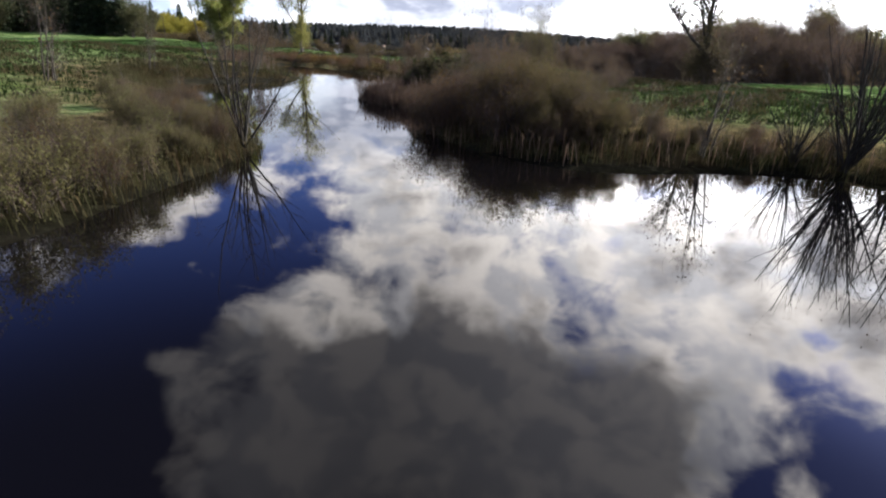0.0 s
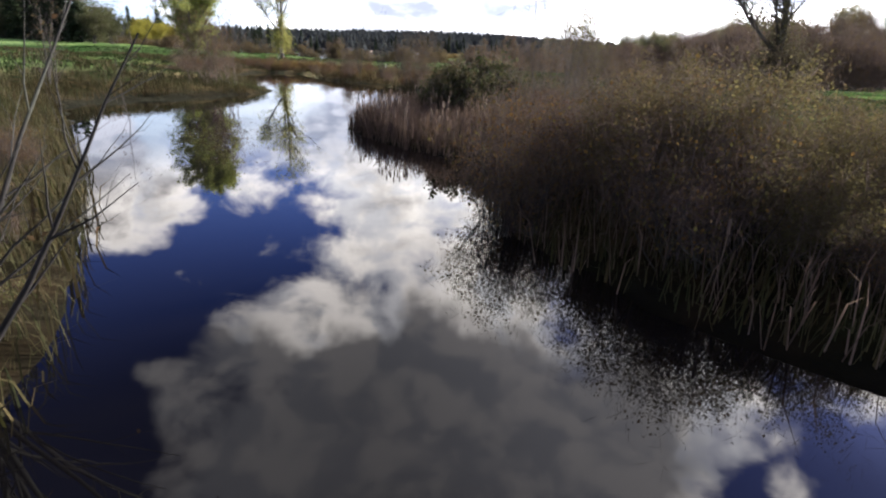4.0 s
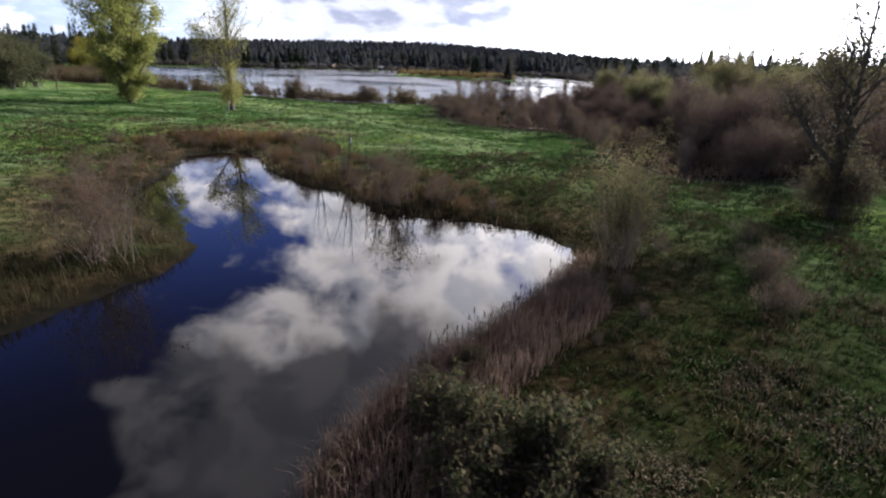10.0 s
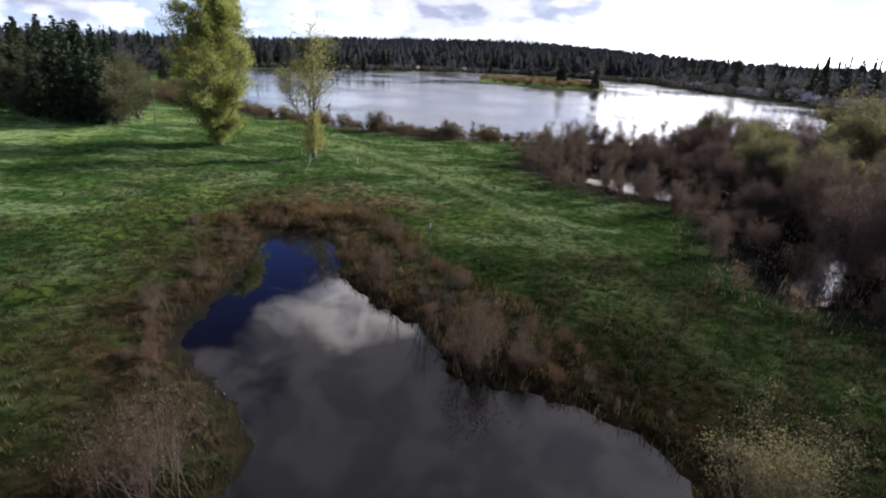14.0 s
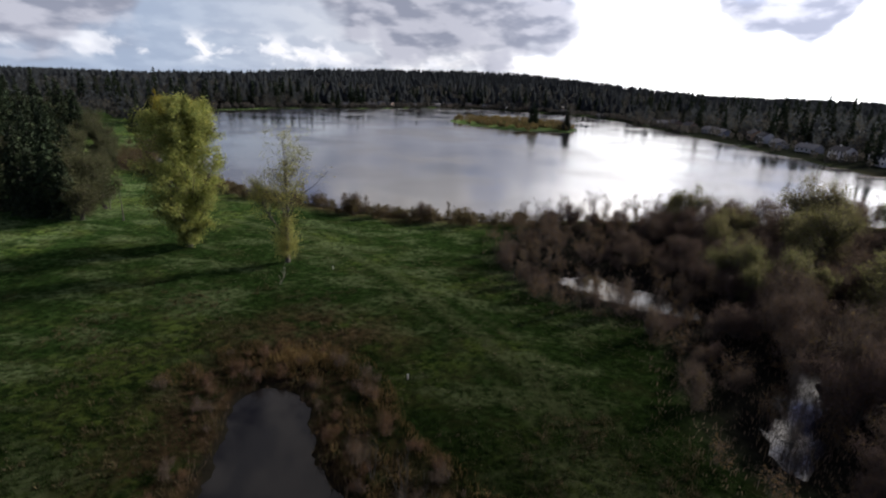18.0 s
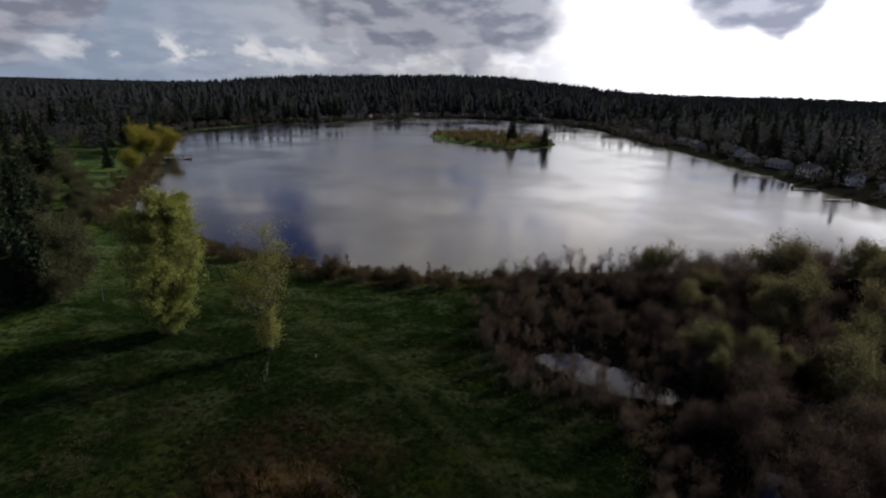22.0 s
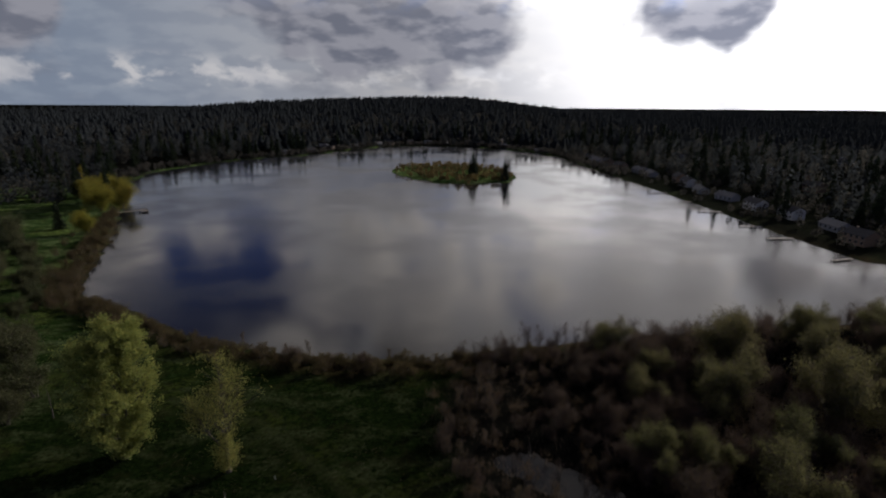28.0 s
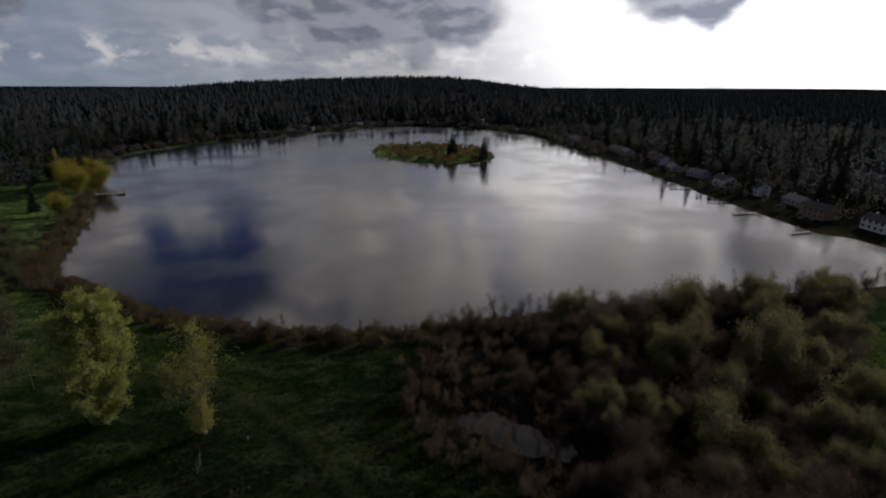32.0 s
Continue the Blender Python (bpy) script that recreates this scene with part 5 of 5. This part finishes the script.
isle_bare = bare_tree(rng, 24, "tall half-bare poplar on the island's tip", "poplar", 2600, 4, BARK, FAR_LEAF, "", girth=0.016)
stand(isle_bare, [(105, 535, 1.0), (108, 540, .85), (102, 533, .6)], rng)

# ---- reeds and grass ----
pond_edge = scatter(rng, 160000, (-36, 22, 10, 104), lambda x, y: ring(-0.7, 1.4)(x, y) & ((y > 24) | (rng.random(len(x)) < np.where(x > 5, 0.3, 0.6))) & ((((x > -6) | ((y > 28) & (x > -9.5))) & (y < 59) & ((y > 30) | (rng.random(len(x)) < 0.75))) | ((y > 66) & (rng.random(len(x)) < 0.10))))
clump = np.sin(pond_edge[:, 0] * 0.9) * np.sin(pond_edge[:, 1] * 0.8 + 1) + 0.6 * np.sin(pond_edge[:, 0] * 2.3 + pond_edge[:, 1] * 1.9)
keep_out = (pond_edge[:, 0] < -10) & (pond_edge[:, 1] < 66)
pond_edge, clump = pond_edge[~keep_out], clump[~keep_out]
pond_edge = pond_edge[clump + rng.normal(0, 0.7, len(clump)) > -0.5][:32000]
reed_bed = scatter(rng, 30000, (-9, 6, 31.5, 56), lambda x, y: ring(-0.6, 4.0)(x, y))[:9000]
feet = np.concatenate([pond_edge, reed_bed])
feet = np.column_stack([feet, np.maximum(heights(feet[:, 0], feet[:, 1]), -0.25) - 0.02])
v, f = blades(rng, feet, 1.26, 0.024, 0.6)
tagged(piece("reeds", mesh_of("reeds", v, f, REED_LEAF)), "withered brown cattails standing in the pond's edge", "reeds", kind="stuff")
sedge = scatter(rng, 130000, (-34, 20, -2, 66), lambda x, y: ring(-0.5, 3.5)(x, y) & ((y < 28) | (x < -10)))[:38000]
v, f = blades(rng, np.column_stack([sedge, heights(sedge[:, 0], sedge[:, 1]) - 0.02]), 0.72, 0.02, 0.7)
tagged(piece("sedge", mesh_of("sedge", v, f, SEDGE_LEAF)), "yellow-green sedge on the banks", "sedge", kind="stuff")


def tufts(rng, places, per, wide):
    p = np.repeat(places, per, 0) + rng.normal(0, wide, (len(places) * per, 2))
    return np.column_stack([p, heights(p[:, 0], p[:, 1]) - 0.02])


clear = lambda x, y: (inside_of(POND, x, y) > 1.0) & (inside_of(THICKET, x, y) > 0.5) & (inside_of(LAKE, x, y) > 8)
grass = np.concatenate([scatter(rng, 16000, (-4, 36, 24, 92), clear), scatter(rng, 9000, (-56, -14, 20, 112), clear), scatter(rng, 12000, (-80, 30, 80, 180), clear)])
v, f = blades(rng, tufts(rng, grass, 5, 0.16), 0.30, 0.05, 0.8)
tagged(piece("grass", mesh_of("grass", v, f, GRASS_LEAF)), "rough green meadow grass in tufts", "grass", kind="stuff")
straw = scatter(rng, 9000, (-60, 34, 22, 150), lambda x, y: clear(x, y) & ((y > 62) | (x < -12)) & (np.sin(x * 0.33 + 2) * np.sin(y * 0.29) + 0.5 * np.sin(x * 0.9 + y * 0.7) > 0.25))
straw = np.concatenate([straw] + [np.array([[cx, cy]]) + rng.normal(0, r, (n, 2)) for cx, cy, r, n in ((6.6, 36.0, 1.0, 420), (3.2, 38.7, 0.7, 90), (8.5, 43, 1.0, 90), (11, 40, 1.3, 160), (-27, 108, 1.6, 200))])
v, f = blades(rng, tufts(rng, straw, 6, 0.24), 0.24, 0.035, 1.2)
tagged(piece("dry_grass", mesh_of("dry_grass", v, f, STRAW_LEAF)), "bleached dry grass lying over the meadow", "grass", kind="stuff")
rough = scatter(rng, 40000, (2, 140, 78, 200), lambda x, y: (inside_of(THICKET, x, y) < 3) & (inside_of(POOL_A, x, y) > -0.8) & (inside_of(POOL_B, x, y) > -0.8) & (inside_of(POOL_C, x, y) > -0.5))[:15000]
v, f = blades(rng, np.column_stack([rough, np.maximum(heights(rough[:, 0], rough[:, 1]), -0.1)]), 0.7, 0.06, 0.8)
tagged(piece("marsh_grass", mesh_of("marsh_grass", v, f, REED_LEAF)), "withered rank grass under the marsh willows", "grass", kind="stuff")
heads = feet[rng.integers(0, len(feet), 220)] + np.column_stack([rng.normal(0, 0.05, (220, 2)), np.zeros(220)])
tall = rng.uniform(0.95, 1.5, 220)
segs = []
for p, h in zip(heads, tall):
    tip = p + np.array([rng.normal(0, 0.08), rng.normal(0, 0.08), h])
    segs.append((p, tip, 0.012, 0.009))
    segs.append((tip, tip + np.array([rng.normal(0, 0.02), rng.normal(0, 0.02), 0.24]), 0.034, 0.026))
v, f = tubes(segs, 4)
tagged(piece("cattail_heads", mesh_of("cattail_heads", v, f, plain_material("cattail_fluff", (0.12, 0.085, 0.06), 0.95, 0, 0.5, 3.0))), "pale fluffy cattail heads on stiff stalks", "reeds", kind="stuff")
tuss = np.concatenate([scatter(rng, 5200, (2, 34, 28, 96), lambda x, y: clear(x, y) & (np.sin(x * 0.41 + 1) * np.sin(y * 0.37 + 2) + 0.6 * np.sin(x * 1.1 - y * 0.8) + rng.normal(0, 0.3, len(x)) > 0.35)),
                       scatter(rng, 5200, (-62, -20, 30, 130), lambda x, y: clear(x, y) & (np.sin(x * 0.31 + 4) * np.sin(y * 0.27) + 0.6 * np.sin(x * 0.9 - y * 0.7) + rng.normal(0, 0.3, len(x)) > 0.45))])
v, f = blades(rng, tufts(rng, tuss, 9, 0.22), 0.55, 0.05, 0.8)
tagged(piece("tussocks", mesh_of("tussocks", v, f, leaf_material("tussock_leaf", [(0.055, 0.042, 0.022), (0.10, 0.075, 0.04), (0.04, 0.045, 0.016), (0.075, 0.06, 0.03)], 0.25))), "brown withered tussocks in the meadow", "grass", kind="stuff")
pool_edge = np.concatenate([scatter(rng, 9000, (14, 56, 84, 150), lambda x, y, q=q: (lambda d: (d > -1.8) & (d < 1.0))(inside_of(q, x, y))) for q in (POOL_A, POOL_B)])[:3800]
v, f = blades(rng, np.column_stack([pool_edge, np.maximum(heights(pool_edge[:, 0], pool_edge[:, 1]), -0.2)]), 1.0, 0.06, 0.5)
tagged(piece("reeds", mesh_of("reeds", v, f, REED_LEAF)), "withered reeds round the marsh pools", "reeds", kind="stuff")
shore_trees = scatter(rng, 9000, (205, 330, 225, 900), lambda x, y: (lambda d: (d > 2) & (d < 80) & ((d > 14) | (np.sin(y * 0.09) > 0.1)))(inside_of(LAKE, x, y)))[:300]
v, f = far_crowns(rng, shore_trees, 7, 80, 1.1)
tagged(piece("shore_scrub", mesh_of("shore_scrub", v, f, FAR_LEAF)), "dark garden trees and scrub along the far shore", "scrub", kind="stuff")
far_bank = scatter(rng, 16000, (-270, 240, 560, 960), lambda x, y: (lambda d: (d > 1.5) & (d < 26))(inside_of(LAKE, x, y)))[:620]
v, f = far_crowns(rng, far_bank, 6.5, 34, 1.6)
tagged(piece("shore_scrub", mesh_of("shore_scrub", v, f, FAR_LEAF)), "grey-brown scrub lining the lake's far end", "scrub", kind="stuff")
fringe = scatter(rng, 120000, (-36, 18, -2, 106), lambda x, y: ring(-0.7, 2.0)(x, y) & (np.sin(x * 0.7 + 2) * np.sin(y * 0.6) + 0.6 * np.sin(x * 1.9 - y * 1.4) + rng.normal(0, 0.5, len(x)) > 0.1))[:17000]
z = heights(fringe[:, 0], fringe[:, 1])
v, f = blades(rng, np.column_stack([fringe, z])[z > -0.12], 0.75, 0.045, 0.8)
tagged(piece("bank_grass", mesh_of("bank_grass", v, f, leaf_material("bank_grass_leaf", [(0.050, 0.038, 0.020), (0.085, 0.062, 0.030), (0.040, 0.040, 0.014), (0.065, 0.044, 0.024)], 0.25))), "brown and olive grass hanging over the pond's edge", "grass", kind="stuff")
tawny = scatter(rng, 60000, (-44, 4, 70, 118), lambda x, y: ring(1, 10)(x, y) & ((x > -26) | (y > 98)) & (np.sin(x * 0.45 + 1) * np.sin(y * 0.4) + 0.6 * np.sin(x * 1.2 + y * 0.9) + rng.normal(0, 0.4, len(x)) > 0.25))[:12000]
v, f = blades(rng, np.column_stack([tawny, heights(tawny[:, 0], tawny[:, 1]) - 0.02]), 0.8, 0.06, 0.8)
tagged(piece("tawny_grass", mesh_of("tawny_grass", v, f, leaf_material("tawny_leaf", [(0.10, 0.062, 0.026), (0.15, 0.098, 0.040), (0.065, 0.042, 0.022), (0.085, 0.075, 0.024)], 0.3))), "tawny withered grass round the pond's far end", "grass", kind="stuff")
ochre = np.array([[-25.5, 106.0]]) + rng.normal(0, 1, (1100, 2)) * np.array([[2.4, 1.5]])
v, f = blades(rng, np.column_stack([ochre, heights(ochre[:, 0], ochre[:, 1]) - 0.02]), 1.15, 0.06, 0.7)
tagged(piece("tall_grass", mesh_of("tall_grass", v, f, leaf_material("ochre_grass_leaf", [(0.20, 0.135, 0.050), (0.15, 0.095, 0.040), (0.25, 0.175, 0.070)], 0.35))), "sunlit ochre clump of tall withered grass", "grass", kind="stuff")

# ---- houses, docks and the pier ----
WALLS = [plain_material("white_siding", (0.62, 0.62, 0.60), 0.6, 0, 0.2, 0.6), plain_material("grey_siding", (0.30, 0.31, 0.32), 0.7, 0, 0.2, 0.6), plain_material("brown_siding", (0.24, 0.17, 0.12), 0.7, 0, 0.2, 0.6)]
ROOF = plain_material("grey_shingle", (0.075, 0.072, 0.072), 0.9, 0, 0.4, 1.5)
ROOF_LIGHT = plain_material("pale_shingle", (0.24, 0.235, 0.23), 0.85, 0, 0.4, 1.5)
GLASS = plain_material("window_glass", (0.03, 0.035, 0.04), 0.08, 0, 0.1, 1.0)
TRIM = plain_material("white_trim", (0.28, 0.28, 0.27), 0.6, 0, 0.15, 3.0)
TIMBER = plain_material("weathered_timber", (0.26, 0.23, 0.20), 0.85, 0, 0.4, 1.5)
DARK_TIMBER = plain_material("dark_timber", (0.045, 0.038, 0.032), 0.85, 0, 0.4, 1.5)


def box(bm, x0, x1, y0, y1, z0, z1):
    v = [bm.verts.new((x, y, z)) for z in (z0, z1) for x, y in ((x0, y0), (x1, y0), (x1, y1), (x0, y1))]
    for q in ((3, 2, 1, 0), (4, 5, 6, 7), (0, 1, 5, 4), (1, 2, 6, 5), (2, 3, 7, 6), (3, 0, 4, 7)):
        bm.faces.new([v[k] for k in q])


def block(name, dims, mat, parent, label=""):
    bm = bmesh.new()
    box(bm, *dims)
    bmesh.ops.bevel(bm, geom=bm.edges[:], offset=min(0.02, 0.2 * min(dims[1] - dims[0], dims[3] - dims[2], dims[5] - dims[4])), segments=1, affect="EDGES")
    return part(name, bm, mat, parent, label)


def house(w, d, h, wall_mat, roof_mat, label):
    """A gabled house: walls with gables, an overhanging roof, framed windows, a door and a chimney."""
    t = thing("house", label, "house", "houses round the lake")
    bm = bmesh.new()
    rise = d * 0.28
    prof = [(-d / 2, -1.5), (d / 2, -1.5), (d / 2, h), (0, h + rise), (-d / 2, h)]
    a, b = [bm.verts.new((-w / 2, y, z)) for y, z in prof], [bm.verts.new((w / 2, y, z)) for y, z in prof]
    bm.faces.new(a[::-1]), bm.faces.new(b)
    for k in range(5):
        bm.faces.new((a[k], a[(k + 1) % 5], b[(k + 1) % 5], b[k]))
    bmesh.ops.recalc_face_normals(bm, faces=bm.faces[:])
    part("wall", bm, wall_mat, t)
    for s in (-1, 1):
        bm = bmesh.new()
        e, o = d / 2 + 0.6, 0.5
        drop = rise * 0.6 / (d / 2)
        low, top = (s * e, h - drop + 0.06), (0, h + rise + 0.06)
        q = [bm.verts.new((x, y, z + k)) for k in (0, 0.22) for x in (-w / 2 - o, w / 2 + o) for y, z in (low, top)]
        for f in ((0, 1, 3, 2), (4, 6, 7, 5), (0, 4, 5, 1), (2, 3, 7, 6), (0, 2, 6, 4), (1, 5, 7, 3)):
            bm.faces.new([q[k] for k in f])
        bmesh.ops.recalc_face_normals(bm, faces=bm.faces[:])
        part("roof", bm, roof_mat, t)
    for s in (-1, 1):
        for storey in range(2 if h > 4 else 1):
            for k in range(4):
                x = -w / 2 + w * (k + 0.5) / 4
                if s == -1 and storey == 0 and k == 1:
                    block("door", (x - 0.5, x + 0.5, s * d / 2 - 0.05, s * d / 2 + 0.05, 0, 2.1), TRIM, t)
                    continue
                y0, z0 = s * d / 2, 0.9 + storey * 2.8
                win = block("window", (x - 0.85, x + 0.85, y0 - 0.07, y0 + 0.07, z0 - 0.1, z0 + 1.5), TRIM, t)
                block("pane", (x - 0.72, x + 0.72, y0 - 0.09, y0 + 0.09, z0, z0 + 1.4), GLASS, win)
    block("chimney", (w * 0.2, w * 0.2 + 0.8, -0.5, 0.4, h, h + rise + 1.0), wall_mat, t)
    return t


homes = [house(14, 9, 5.4, WALLS[0], ROOF, "white two-storey house with a grey roof by the lake"), house(16, 9, 3.2, WALLS[1], ROOF_LIGHT, "low grey house with a pale roof by the lake"), house(13, 10, 5.4, WALLS[2], ROOF, "brown two-storey house among trees")]
lots = []
for k in range(17):
    y = 272 + 31 * k + rng.normal(0, 4)
    x = float(np.interp(y, [262, 320, 430, 530, 640, 770], [222, 222, 228, 225, 222, 228]))
    lots.append((x + rng.uniform(28, 44), y, 1.57 + rng.normal(0, 0.15)))
    if k % 3 != 1:
        lots.append((x + rng.uniform(85, 150), y + 10, 1.57 + rng.normal(0, 0.4)))
    if k % 2:
        lots.append((x + rng.uniform(190, 280), y + 5, 1.57 + rng.normal(0, 0.4)))
for k in range(13):
    x = -150 + 30 * k + rng.normal(0, 4)
    y = float(np.interp(x, [-190, -110, -35, 90, 175, 228], [730, 775, 900, 935, 860, 770]))
    lots.append((x, y + rng.uniform(24, 40), rng.normal(0, 0.2)))
    if k % 2:
        lots.append((x + 8, y + rng.uniform(70, 120), rng.normal(0, 0.4)))
for k, (x, y, turn) in enumerate(lots):
    proto = homes[k % 3 if y < 690 else 1 + k % 2]
    m = put(x, y, height(x, y) + 0.3, turn, 1.0 if y < 690 else 0.8)
    if k < 3:
        proto.matrix_basis = m
    else:
        copy_thing(proto, m)


def dock(length, label):
    """A small jetty: a plank deck on posts."""
    t = thing("dock", label, "dock", "docks on the lake")
    for k in range(int(length / 0.5)):
        block("plank", (0.5 * k + 0.02, 0.5 * k + 0.48, -1.0, 1.0, 0.50, 0.58), TIMBER, t)
    for k in range(int(length / 3) + 1):
        for s in (-0.9, 0.9):
            block("post", (3 * k + 0.05, 3 * k + 0.25, s - 0.1, s + 0.1, -1.2, 0.9), DARK_TIMBER, t)
    return t


jetty = dock(12, "weathered wooden boat dock over the lake")
for k in range(13):
    y = 275 + 38 * k + rng.normal(0, 5)
    x = float(np.interp(y, [262, 320, 430, 530, 640, 770], [222, 222, 228, 225, 222, 228])) + 3
    m = put(x, y, 0.0, math.pi + rng.normal(0, 0.12), rng.uniform(0.8, 1.3))
    if k == 0:
        jetty.matrix_basis = m
    else:
        copy_thing(jetty, Matrix.Identity(4)).matrix_basis = m

pier = thing("pier", "long wooden fishing pier with railings and a T-shaped end", "pier")
pier.matrix_basis = put(-196, 402, 0.0, math.atan2(11.5, 19))
for k in range(50):
    block("plank", (0.5 * k + 0.01, 0.5 * k + 0.49, -1.5, 1.5, 0.95, 1.05), TIMBER, pier)
block("pier_head", (25.0, 29.0, -6.0, 3.0, 0.93, 1.06), TIMBER, pier)
for s in (-1.45, 1.45):
    for k in range(9):
        block("railing_post", (3 * k, 3 * k + 0.14, s - 0.07, s + 0.07, 1.0, 2.2), DARK_TIMBER, pier)
        block("pile", (3 * k, 3 * k + 0.3, s - 0.15, s + 0.15, -1.5, 0.95), DARK_TIMBER, pier)
    block("handrail", (0, 25, s - 0.06, s + 0.06, 2.1, 2.22), DARK_TIMBER, pier)
    block("handrail", (0, 25, s - 0.04, s + 0.04, 1.55, 1.63), DARK_TIMBER, pier)
for y in (-5.9, -3, 0, 2.9):
    block("railing_post", (28.8, 28.94, y - 0.07, y + 0.07, 1.0, 2.2), DARK_TIMBER, pier)
    block("pile", (28.6, 28.9, y - 0.15, y + 0.15, -1.5, 0.95), DARK_TIMBER, pier)
block("handrail", (28.8, 28.92, -6, 3, 2.1, 2.22), DARK_TIMBER, pier)
for y in (-5.95, 2.95):
    block("handrail", (25, 28.9, y - 0.05, y + 0.05, 2.1, 2.22), DARK_TIMBER, pier)

# small white marker posts on the meadow
marker = thing("marker_post", "short white marker post in the grass", "post", "marker posts on the meadow")
block("post", (-0.09, 0.09, -0.09, 0.09, 0, 0.95), TRIM, marker)
block("cap", (-0.12, 0.12, -0.12, 0.12, 0.95, 1.02), TRIM, marker)
stand(marker, [(-28.3, 140, .8), (-10.6, 101.6, .8)], rng, sink=0.0)
